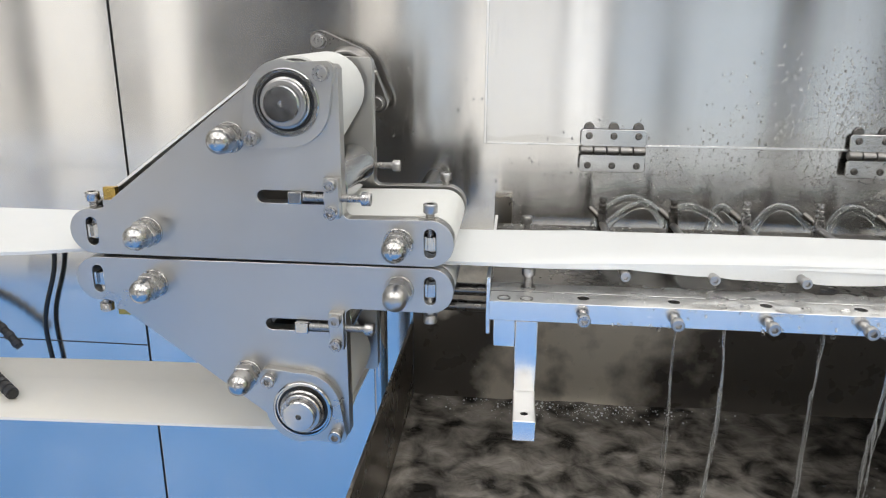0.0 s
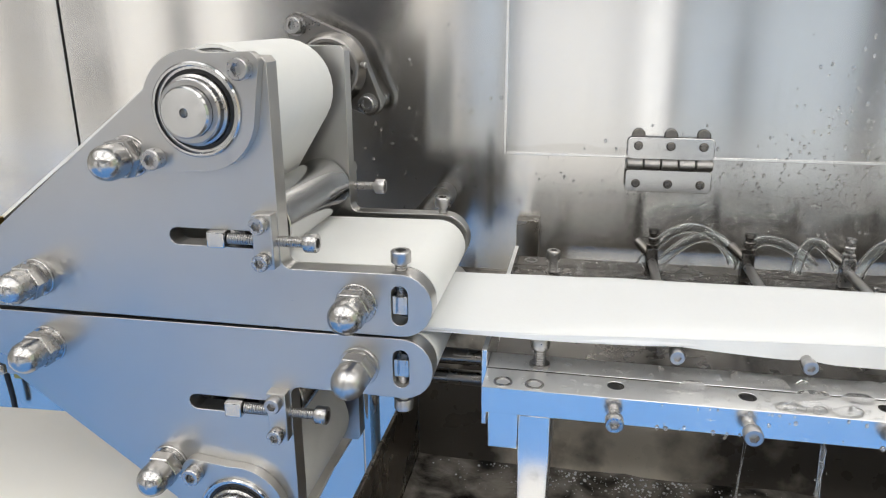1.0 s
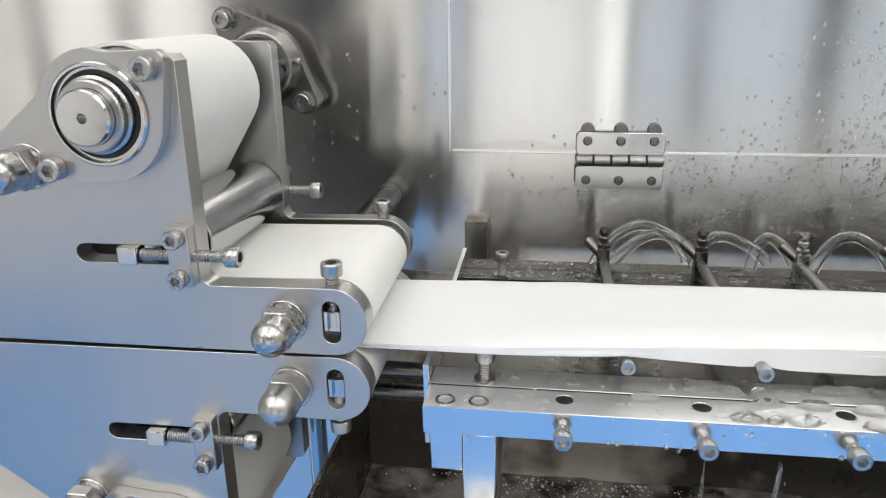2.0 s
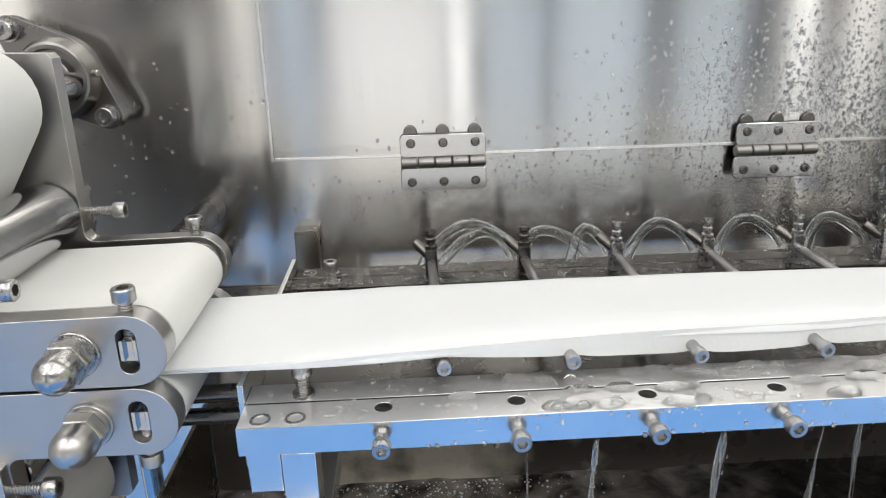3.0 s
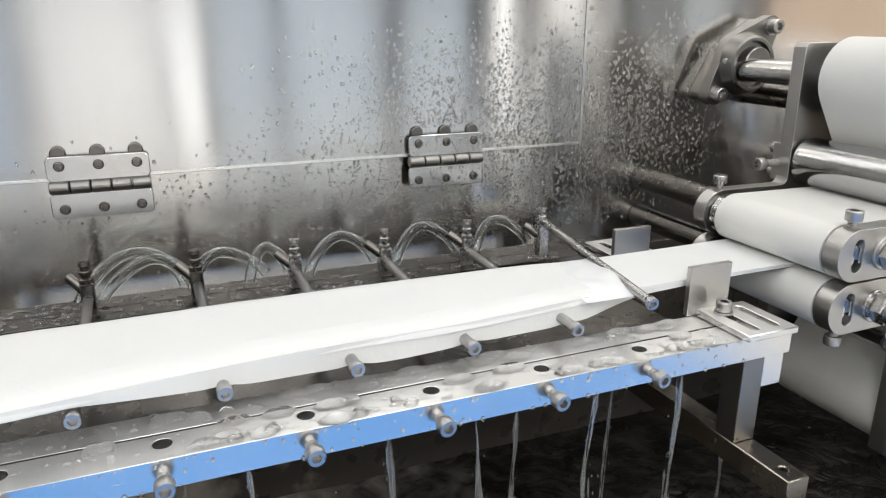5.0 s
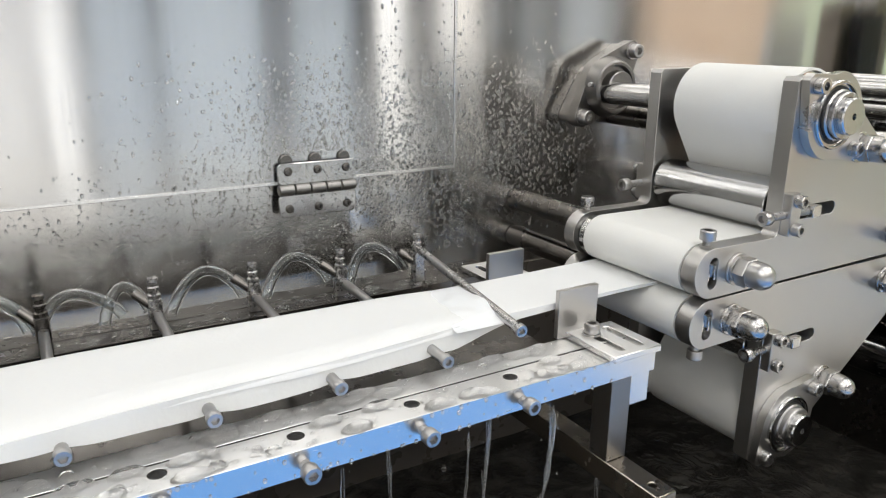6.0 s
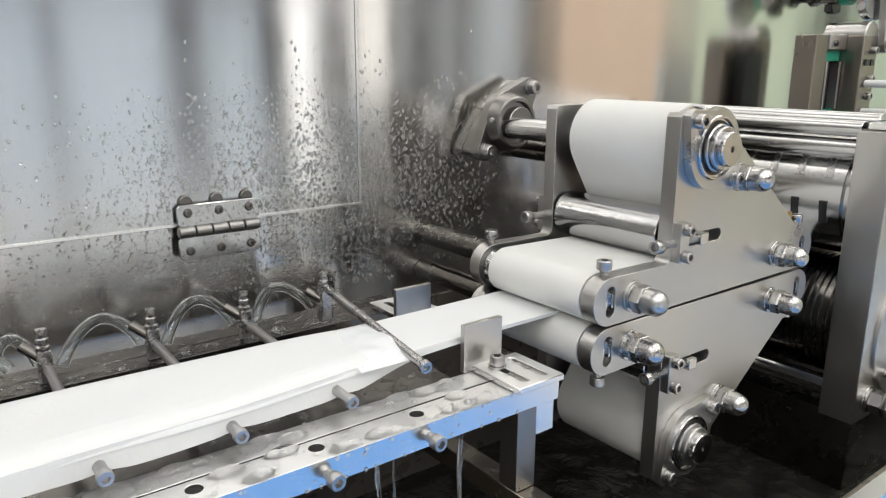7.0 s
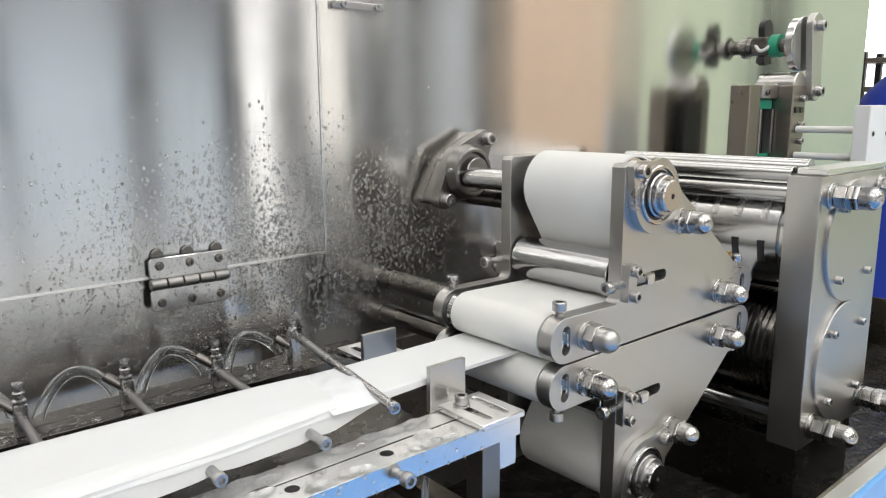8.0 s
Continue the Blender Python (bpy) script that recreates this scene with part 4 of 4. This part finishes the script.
# ---- cutting block at the far end ----
block = thing("cutting_block", (1.15, 0.1, 0.832), "heavy stainless roller block with two cover discs", "machine block")
bx0, bx1 = 1.052, 1.25
for y0, y1 in ((-0.058, -0.018), (0.2, 0.24)):
    bm = BM()
    box(bm, bx0, bx1, y0, y1, 0.832, 1.168, 0.0015)
    part("bearing_plate", bm, PLATE, block)
bcx, br = 1.152, 0.0775
for zc, s in ((1.084, 1), (0.928, -1)):
    bm = BM()
    lathe(bm, (bcx, -0.058, zc), (0, -1, 0), [(0, 0.0776), (0.0036, 0.0776), (0.0045, 0.0768), (0.0045, 0)], 64)
    disc = part("cover_disc", bm, PLATE, block)
    for a in (45, 135, 225, 315):
        bm = BM()
        socket_screw(bm, (bcx + 0.062 * math.cos(radians(a)), -0.0625, zc + 0.062 * math.sin(radians(a))), (0, -1, 0), 0.0052, 0.008)
        part("screw", bm, SCREW, disc)
    bm = BM()
    rr = 0.0745 if s > 0 else 0.0755
    pro = [(0, 0), (0, 0.04), (0.004, 0.04), (0.004, rr), (0.012, rr), (0.012, rr - 0.006), (0.016, rr - 0.006), (0.016, rr)]
    if s < 0:
        for k in range(6):
            h = 0.022 + k * 0.008
            pro += [(h, rr), (h, rr - 0.003), (h + 0.003, rr - 0.003), (h + 0.003, rr)]
    pro += [(0.205, rr), (0.205, 0)]
    lathe(bm, (bcx, -0.015, zc), (0, 1, 0), pro, 64)
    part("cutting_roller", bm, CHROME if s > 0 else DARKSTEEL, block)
    bm = BM()
    lathe(bm, (bcx, -0.0175, zc), (0, 1, 0), [(0, 0.07), (0.0005, 0.0768), (0.006, 0.0768), (0.0065, 0.07)], 48)
    part("end_ring", bm, BLACK, block)
for k in range(5):
    for j in range(2):
        bm = BM()
        a = radians(150 + j * 42)
        box(bm, -0.014, 0.014, -0.0045, 0.0045, -0.002, 0.0012, 0.0008)
        m = Matrix.Translation((bcx + 0.0745 * math.cos(a), 0.02 + k * 0.034, 1.084 + 0.0745 * math.sin(a))) @ Matrix.Rotation(-a, 4, "Y") @ Matrix.Rotation(radians(90), 4, "Y")
        bmesh.ops.transform(bm, matrix=m, verts=bm.verts)
        part("cutter", bm, BLACK if j else SCREW, block)
for x, z in ((1.082, 1.145), (1.232, 1.145), (1.080, 0.858), (1.232, 0.858)):
    bm = BM()
    rod(bm, (x, -0.057, z), (x, WALL - 0.0005, z), 0.0125, 24)
    tie = part("tie_bar", bm, CHROME, block)
    bm = BM()
    cap_nut(bm, (x, -0.058, z), (0, -1, 0), 1.2, True)
    part("cap_nut", bm, NUT, tie)
for x, z, r in ((1.075, 1.168, 0.0095), (1.12, 1.172, 0.0125)):
    bm = BM()
    rod(bm, (x, -0.016, z), (x, 0.255, z), r, 24)
    part("top_bar", bm, CHROME, block)
bm = BM()
box(bm, bx0 + 0.02, bx1, -0.056, -0.02, 1.1685, 1.176, 0.001)
part("top_rest", bm, BAR, block)
bm = BM()
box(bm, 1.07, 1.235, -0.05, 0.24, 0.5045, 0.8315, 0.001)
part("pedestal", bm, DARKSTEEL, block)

# ---- press drive beyond the block ----
crank = thing("crank_drive", (1.508, 0.25, 1.354), "steel crank drive with a toothed green collar", "machine drive")
bm = BM()
rod(bm, (1.508, 0.186, 1.355), (1.508, WALL - 0.0005, 1.355), 0.012, 20)
part("shaft", bm, DARKSTEEL, crank)
bm = BM()
lathe(bm, (1.508, 0.19, 1.355), (0, -1, 0), [(0, 0), (0, 0.045), (0.001, 0.046), (0.013, 0.046), (0.014, 0.045), (0.014, 0)], 40)
part("crank_disc", bm, CHROME, crank)
bm = BM()
slab(bm, arc(1.522, 1.385, 0.022, 0, 180, 10) + arc(1.535, 1.275, 0.017, 180, 360, 10), [], 0.160, 0.172, "xz", 0.001)
part("connecting_arm", bm, PLATE, crank)
for x, z in ((1.522, 1.385), (1.535, 1.275)):
    bm = BM()
    socket_screw(bm, (x, 0.160, z), (0, -1, 0), 0.009, 0.012)
    part("pivot_screw", bm, SCREW, crank)
bm = BM()
lathe(bm, (1.508, 0.215, 1.355), (0, 1, 0), [(0, 0), (0, 0.02), (0.016, 0.02), (0.016, 0)], 24)
part("collar", bm, GREEN, crank)
bm = BM()
box(bm, 1.492, 1.524, 0.232, 0.262, 1.339, 1.371, 0.002)
part("coupling_body", bm, DARKSTEEL, crank)
for k in (-1, 1):
    bm = BM()
    slab(bm, arc(1.508, 1.355 + k * 0.030, 0.017, 0, 180, 8) + arc(1.508, 1.355 + k * 0.018, 0.015, 180, 360, 8), [], 0.240, 0.252, "xz", 0.002)
    part("clamp_ear", bm, BLACK, crank)
bm = BM()
lathe(bm, (1.508, 0.266, 1.355), (0, 1, 0), [(0, 0), (0, 0.016), (0.008, 0.016), (0.008, 0.020), (0.016, 0.020), (0.016, 0.013), (0.024, 0.013), (0.024, 0)], 24)
part("hub", bm, CAST, crank)
bm = BM()
tube(bm, [(1.496, 0.222, 1.366 - 0.002 * i) if i < 2 else (1.496 - 0.010 * math.sin(i * 0.4), 0.222 + 0.0045 * i, 1.362 - 0.016 * math.sin(i * 0.38)) for i in range(10)], 0.003, 10)
part("sensor_cable", bm, WHITEPLASTIC, crank, "thin grey sensor cable")

press = thing("slide_press", (1.45, 0.25, 0.5), "upright steel slide with dark guide and green strips", "machine press")
for x0, x1, y0, y1, z1, mt, nm in ((1.378, 1.415, 0.20, 0.236, 1.285, COLUMN, "side_column"), (1.47, 1.52, 0.17, 0.24, 1.285, COLUMN, "side_column"), (1.415, 1.47, 0.215, 0.255, 1.262, BLACK, "guide")):
    bm = BM()
    box(bm, x0, x1, y0, y1, 0.5045, z1, 0.002)
    part(nm, bm, mt, press)
for z in (1.245, 1.152):
    bm = BM()
    box(bm, 1.418, 1.468, 0.205, 0.2148, z, z + 0.016, 0.001)
    part("strip", bm, GREEN, press)
bm = BM()
box(bm, 1.4155, 1.4695, 0.196, 0.2145, 1.2625, 1.288, 0.003)
part("head_block", bm, PLATE, press)
bm = BM()
socket_screw(bm, (1.428, 0.196, 1.272), (0, -1, 0), 0.005, 0.004)
part("head_screw", bm, DARKSTEEL, press)
for x in (1.4205, 1.4645):
    bm = BM()
    box(bm, x - 0.003, x + 0.003, 0.2, 0.2146, 1.1685, 1.2445, 0.0008)
    part("guide_rail", bm, PLATE, press)
for x in (1.484, 1.504):
    bm = BM()
    box(bm, x - 0.006, x + 0.006, 0.168, 0.1699, 1.238, 1.248, 0.0006)
    part("recess_cover", bm, BLACK, press)
bm = BM()
lathe(bm, (1.495, 0.171, 1.285), (0, 1, 0), [(0, 0), (0, 0.021), (0.002, 0.023), (0.066, 0.023), (0.068, 0.021), (0.068, 0)], 24)
part("pivot_bush", bm, PLATE, press)
for z in (1.19, 1.16, 1.218, 1.262):
    bm = BM()
    socket_screw(bm, (1.5, 0.17, z), (0, -1, 0), 0.006, 0.009)
    part("screw", bm, SCREW, press)
for z in (1.165, 1.21):
    bm = BM()
    rod(bm, (1.49, 0.065, z), (1.49, 0.1695, z), 0.006, 16)
    part("push_rod", bm, WHITEPLASTIC, press)
bm = BM()
box(bm, 1.455, 1.545, 0.04, 0.0648, 1.12, 1.25, 0.002)
stop = part("stop_block", bm, WHITEPLASTIC, press, "white plastic stop block")
for x in (1.472, 1.530):
    for z in (1.150, 1.205):
        bm = BM()
        lathe(bm, (x, 0.0399, z), (0, -1, 0), [(0, 0), (0, 0.0042), (0.0012, 0.0042), (0.0012, 0.0022, 1), (0.0004, 0.002, 1), (0.0004, 0)], 18)
        part("screw", bm, DARKSTEEL, stop)

bm = BM()
lathe(bm, (3.3, 0.42, 0.0), (0, 0, 1), [(0, 0), (0, 0.36), (1.08, 0.36), (1.16, 0.35), (1.25, 0.31), (1.31, 0.27), (1.36, 0.22), (1.40, 0.14), (1.42, 0.0)], 40)
whole("blue_drum", bm, DEEPBLUE, "deep blue plastic drum standing in the hall", "drum")

rack = thing("storage_rack", (6.15, 1.3, 0.0), "grey steel storage rack standing far in the hall", "rack")
for x in (6.0, 6.3):
    for y in (0.9, 1.72):
        bm = BM()
        box(bm, x - 0.02, x + 0.02, y - 0.02, y + 0.02, 0.0005, 1.64, 0.003)
        part("post", bm, HALLDARK, rack)
for z in (0.5, 1.0, 1.36, 1.56):
    bm = BM()
    box(bm, 5.98, 6.32, 0.88, 1.74, z, z + 0.035, 0.003)
    part("shelf", bm, COLUMN, rack)

# ---- cables at the infeed ----
def spiral_cable(pts):
    t = thing("wrapped_cable", pts[0], "black cable wrapped in a spiral sleeve", "cable", "infeed cables")
    bm = BM()
    tube(bm, pts, 0.0055, 12)
    part("cable", bm, BLACK, t)
    pv = [Vector(p) for p in pts]
    bm = BM()
    for a, b in zip(pv, pv[1:]):
        lathe(bm, a.lerp(b, 0.5), b - a, [(-0.0035, 0.0056), (-0.003, 0.0068), (0.003, 0.0068), (0.0035, 0.0056)], 14)
    part("sleeve", bm, HALLDARK, t)


spiral_cable([(-0.668 - 0.010 * i, 0.262 + 0.0012 * i, 0.790 + 0.0125 * i - 0.0006 * i * i) for i in range(12)])
spiral_cable([(-0.518 - 0.0095 * i, 0.047 + 0.0065 * i, 0.8395 + 0.0012 * i) for i in range(24)])
# A black tube modelled for the dark reflection of a cable on the wall.
bm = BM()
tube(bm, [(-0.612 - 0.0022 * i + 0.007 * math.sin(i * 0.5), 0.285, 0.96 - 0.0145 * i) for i in range(16)], 0.0034, 10)
whole("cable_reflection", bm, BLACK, "dark tube standing for a cable's reflection on the wall", "hose")


# ---- water on things ----
rng = random.Random(7)


def bead(verts, faces, c, u, v, w, ru, rv, h):
    """A bead of water lying on a face: c its centre, u and v along the face, w out of it."""
    n0, n = len(verts), 8
    for ring, (k, z) in enumerate(((1.0, -0.15), (0.95, 0.35), (0.62, 0.82))):
        for i in range(n):
            a = 2 * math.pi * i / n
            verts.append(c + u * (ru * k * math.cos(a)) + v * (rv * k * math.sin(a)) + w * (h * z))
    verts.append(c + w * h)
    verts.append(c - w * (h * 0.15))
    for ring in range(2):
        for i in range(n):
            j = (i + 1) % n
            faces.append((n0 + ring * n + i, n0 + ring * n + j, n0 + (ring + 1) * n + j, n0 + (ring + 1) * n + i))
    for i in range(n):
        j = (i + 1) % n
        faces.append((n0 + 2 * n + i, n0 + 2 * n + j, n0 + 3 * n))
        faces.append((n0 + j, n0 + i, n0 + 3 * n + 1))


def beads(name, label, rows, material=DROP):
    verts, faces = [], []
    for r in rows:
        bead(verts, faces, *r)
    me = bpy.data.meshes.new(name)
    me.from_pydata(verts, [], faces)
    me.materials.append(material)
    me.polygons.foreach_set("use_smooth", [True] * len(me.polygons))
    return tagged(new(name, me), label, "water drops", "", "stuff")


X, Y, Zv = Vector((1, 0, 0)), Vector((0, 1, 0)), Vector((0, 0, 1))


def wall_beads():
    rows = []
    while len(rows) < 13000:
        x, z = rng.uniform(-0.20, 0.92), rng.uniform(0.995, 1.34)
        d = 1.1 * math.exp(-((x - 0.60) / 0.13) ** 2) * math.exp(-((z - 1.09) / 0.075) ** 2)
        d += 0.22 * math.exp(-((x - 0.40) / 0.20) ** 2) * math.exp(-((z - 1.06) / 0.05) ** 2)
        d += 0.05 * math.exp(-((x + 0.10) / 0.05) ** 2) * math.exp(-((z - 1.13) / 0.05) ** 2)
        d += 0.05 * math.exp(-((x - 0.15) / 0.20) ** 2) * math.exp(-((z - 1.04) / 0.04) ** 2)
        d += 0.55 * math.exp(-((x - 0.47) / 0.11) ** 2) * math.exp(-((z - 1.13) / 0.06) ** 2)
        d += 0.25 * math.exp(-((x - 0.72) / 0.07) ** 2) * math.exp(-((z - 1.12) / 0.08) ** 2)
        if rng.random() > d:
            continue
        r = 0.00040 + 0.00125 * rng.random() ** 2.3
        if 0.405 < x < 0.492 and 1.053 < z < 1.114:
            if rng.random() < 0.5 and (1.058 < z < 1.077 or 1.09 < z < 1.108) and 0.411 < x < 0.486:
                rows.append((Vector((x, WALL - 0.0125, z)), X, Zv, -Y, r * 0.7, r * 0.8, r * 0.5))
            continue
        on_hatch = -0.019 < x < 0.6055 and z > 1.091
        rows.append((Vector((x, WALL - (0.0055 if on_hatch else 0.0), z)), X, Zv, -Y, r, r * rng.uniform(1.0, 1.8), r * 0.75))
    beads("wall_drops", "clear water drops clinging to the steel wall", rows, WALLDROP)
    rows = []
    for _ in range(420):
        x, z = rng.uniform(-0.10, 0.34), rng.uniform(0.74, 0.95)
        r = 0.0006 + 0.0014 * rng.random() ** 2
        rows.append((Vector((x, WALL - 0.0035, z)), X, Zv, -Y, r, r * rng.uniform(1.0, 1.5), r * 0.7))
    beads("tank_drops", "water drops on the tank's back wall", rows, WALLDROP)


wall_beads()


def bar_beads():
    rows = []
    for _ in range(900):
        x = 0.6 * rng.random() ** 0.75
        y = rng.choice((rng.uniform(-0.012, 0.0105), rng.uniform(0.016, 0.035)))
        if x > 0.55 or min(abs(x - (0.083 + 0.0788 * k)) + abs(y - 0.0025) for k in range(6)) < 0.0075:
            continue
        r = 0.0005 + 0.0017 * rng.random() ** 2.5
        rows.append((Vector((x, y, RT)), X, Y, Zv, r * rng.uniform(0.9, 1.6), r, r * 0.95))
    for _ in range(64):
        x = rng.uniform(0.13, 0.54)
        y = rng.choice((-0.0075, 0.0085, 0.0225, 0.028)) + rng.uniform(-0.002, 0.002)
        if min(abs(x - (0.083 + 0.0788 * k)) for k in range(6)) < 0.013 and y < 0.013:
            continue
        ru = rng.uniform(0.004, 0.013)
        rows.append((Vector((x, y, RT)), X, Y, Zv, ru, min(0.0058, ru * 0.6), 0.0042))
    for _ in range(150):
        x, z = rng.uniform(0.10, 0.56), rng.choice((rng.uniform(0.979, 0.995), 0.994, 0.9785))
        r = 0.0005 + 0.0011 * rng.random() ** 2
        rows.append((Vector((x, -0.014, z)), X, Zv, -Y, r, r * 1.3, r * 0.7))
    for _ in range(560):
        x, y = rng.uniform(0.005, 0.59), rng.choice((rng.uniform(0.199, 0.22), rng.uniform(0.224, 0.246)))
        r = 0.0007 + 0.0022 * rng.random() ** 2
        rows.append((Vector((x, y, RT + 0.002)), X, Y, Zv, r * rng.uniform(0.9, 1.8), r, r * 0.5))
    for _ in range(260):
        x, y = rng.uniform(0.02, 0.54), rng.uniform(0.038, 0.06)
        r = 0.0007 + 0.002 * rng.random() ** 2
        rows.append((Vector((x, y, RB + 0.004)), X, Y, Zv, r * rng.uniform(0.9, 1.8), r, r * 0.5))
    beads("bar_drops", "water drops and small puddles on the trough bars", rows, BARDROP)


bar_beads()

STREAMS, FALLING = [], []


def stream(x, y, w, seed, z1=0.976):
    """Falling water: strands that thin out and join, with loose drops beside them."""
    r2 = random.Random(seed)
    bm = BM()
    n = 34
    for k in range(4):
        u0, u1 = (0.0, r2.uniform(0.45, 1.0)) if k < 2 else (r2.uniform(0.1, 0.4), 1.0)
        dx, ph = r2.uniform(-1, 1) * w * 1.1, r2.uniform(0, 6)
        pts, rad = [], []
        for i in range(n + 1):
            u = u0 + (u1 - u0) * i / n
            pts.append((x + dx * (0.5 + u) + 0.003 * u * math.sin(5 * u + seed) + w * 0.6 * math.sin(11 * u + ph), y + 0.003 * math.sin(4 * u + 2 * seed + k), z1 - u * (z1 - 0.715)))
            rad.append(w * (0.08 + 0.42 * math.sin(9 * u + ph) ** 4 + 0.22 * r2.random() ** 2))
        rad[0], rad[-1] = w * 0.12, w * 0.05
        tube(bm, pts, rad, 7)
    for _ in range(26):
        u = r2.random()
        c = (x + r2.gauss(0, w * 1.6) * (0.4 + u), y + r2.gauss(0, 0.003), z1 - u * (z1 - 0.74))
        q = w * r2.uniform(0.10, 0.30)
        lathe(bm, c, (0, 0, 1), [(-q, 0), (-q * 0.4, q * 0.8), (q * 0.6, q * 0.7), (q * 2.4, 0)], 6)
    for v in bm.verts:
        v.co.y = y + (v.co.y - y) * 0.6
    ob = whole("water_stream", bm, STREAMY, "thin stream of clear water running off the bar", "water stream", "water streams", at=(x, y, 0.85), smooth=60)
    STREAMS.append((ob, x, y, seed))


for i, (x, y, w) in enumerate(((0.207, -0.004, 0.0026), (0.287, -0.004, 0.0028), (0.170, 0.02, 0.0014), (0.348, -0.004, 0.0024), (0.438, -0.004, 0.0024), (0.512, -0.002, 0.0030), (0.470, 0.022, 0.0018), (0.615, 0.05, 0.0020), (0.392, 0.025, 0.0016))):
    stream(x, y, w * 1.35, i + 1)


def falling_drop(x, y, z0, r, when):
    bm = BM()
    lathe(bm, (x, y, z0), (0, 0, 1), [(-r, 0), (-r * 0.8, r * 0.6), (-r * 0.2, r * 0.95), (r * 0.4, r * 0.75), (r * 1.2, r * 0.3), (r * 1.9, 0)], 10)
    ob = whole("falling_drop", bm, DROP, "single water drop under the wet bar", "water drop", "falling drops", at=(x, y, z0), smooth=70)
    FALLING.append((ob, x, y, z0, when))


for i in range(30):
    falling_drop(rng.uniform(0.10, 0.55), rng.choice((-0.010, 0.0, 0.02, 0.03)), 0.9745, rng.uniform(0.0013, 0.0024), 0.02 + i * 0.255)


def splash_film():
    """Water pooled against the pipe that lies over the strip."""
    bm = BM()
    g = []
    for i in range(25):
        row = []
        for j in range(33):
            u, v = i / 24, j / 32
            y = 0.030 + 0.088 * v
            x = 0.498 + 0.10 * (y - 0.014) - 0.050 + 0.050 * u
            k = step(u, 0.0, 0.85) * (1 - step(u, 0.9, 1.0)) * math.sin(math.pi * v) ** 0.7
            z = web_top(x, y) - 0.0008 + 0.0056 * k + 0.0022 * k * noise.noise(Vector((x * 70, y * 70, 1)))
            row.append(bm.verts.new((x + 0.004 * noise.noise(Vector((v * 5, 3, 0))) * (1 - u), y, z)))
        g.append(row)
    for i in range(24):
        for j in range(32):
            bm.faces.new((g[i][j], g[i + 1][j], g[i + 1][j + 1], g[i][j + 1]))
    whole("splash_film", bm, FOAM, "frothy film of water pooled against the pipe", "water", smooth=70)


splash_film()


def foam_clump(name, label, rows):
    verts, faces = [], []
    for c, r in rows:
        bead(verts, faces, c, X, Y, Zv, r, r * rng.uniform(0.7, 1.2), r * 0.8)
    me = bpy.data.meshes.new(name)
    me.from_pydata(verts, [], faces)
    me.materials.append(FOAM)
    me.polygons.foreach_set("use_smooth", [True] * len(me.polygons))
    tagged(new(name, me), label, "foam", "", "stuff")


foam_clump("foam", "pale foam and bubbles on the wash water", [(Vector((rng.gauss(0.10, 0.08), min(0.288, max(0.1, 0.287 - abs(rng.gauss(0, 0.02)))), WL + 0.0005)), 0.0004 + 0.0013 * rng.random() ** 3) for _ in range(380)]
           + [(Vector((x + rng.gauss(0, 0.010), rng.gauss(0.0, 0.010), WL + 0.0005)), 0.0004 + 0.0012 * rng.random() ** 3) for x in (0.207, 0.287, 0.348, 0.438, 0.512) for _ in range(60)])


def motions():
    for d in UNIT_DRUMS:
        x, y, z = d.location
        walk(d, [(i * 0.5, pose(x, y, z, 0, 60 * i, 0)) for i in range(17)])
    for s, x, y, phase in STREAMS:
        walk(s, [(0.25 * i, pose(x + 0.0012 * math.sin(2.1 * i + phase), y + 0.001 * math.cos(1.7 * i + phase), 0.85 - 0.010 * ((i * 0.37 + phase) % 1.0), 0, 0, 70 * i + 40 * phase)) for i in range(33)])
    for d, x, y, z0, when in FALLING:
        rows = [(0.0, pose(x, y, z0))]
        if when > 0.05:
            rows.append((when, pose(x, y, z0)))
        rows += [(when + 0.1, pose(x, y, z0 - 0.049)), (when + 0.2, pose(x, y, z0 - 0.196)), (when + 0.27, pose(x, y, 0.69)), (8.0, pose(x, y, 0.69))]
        walk(d, rows)


motions()
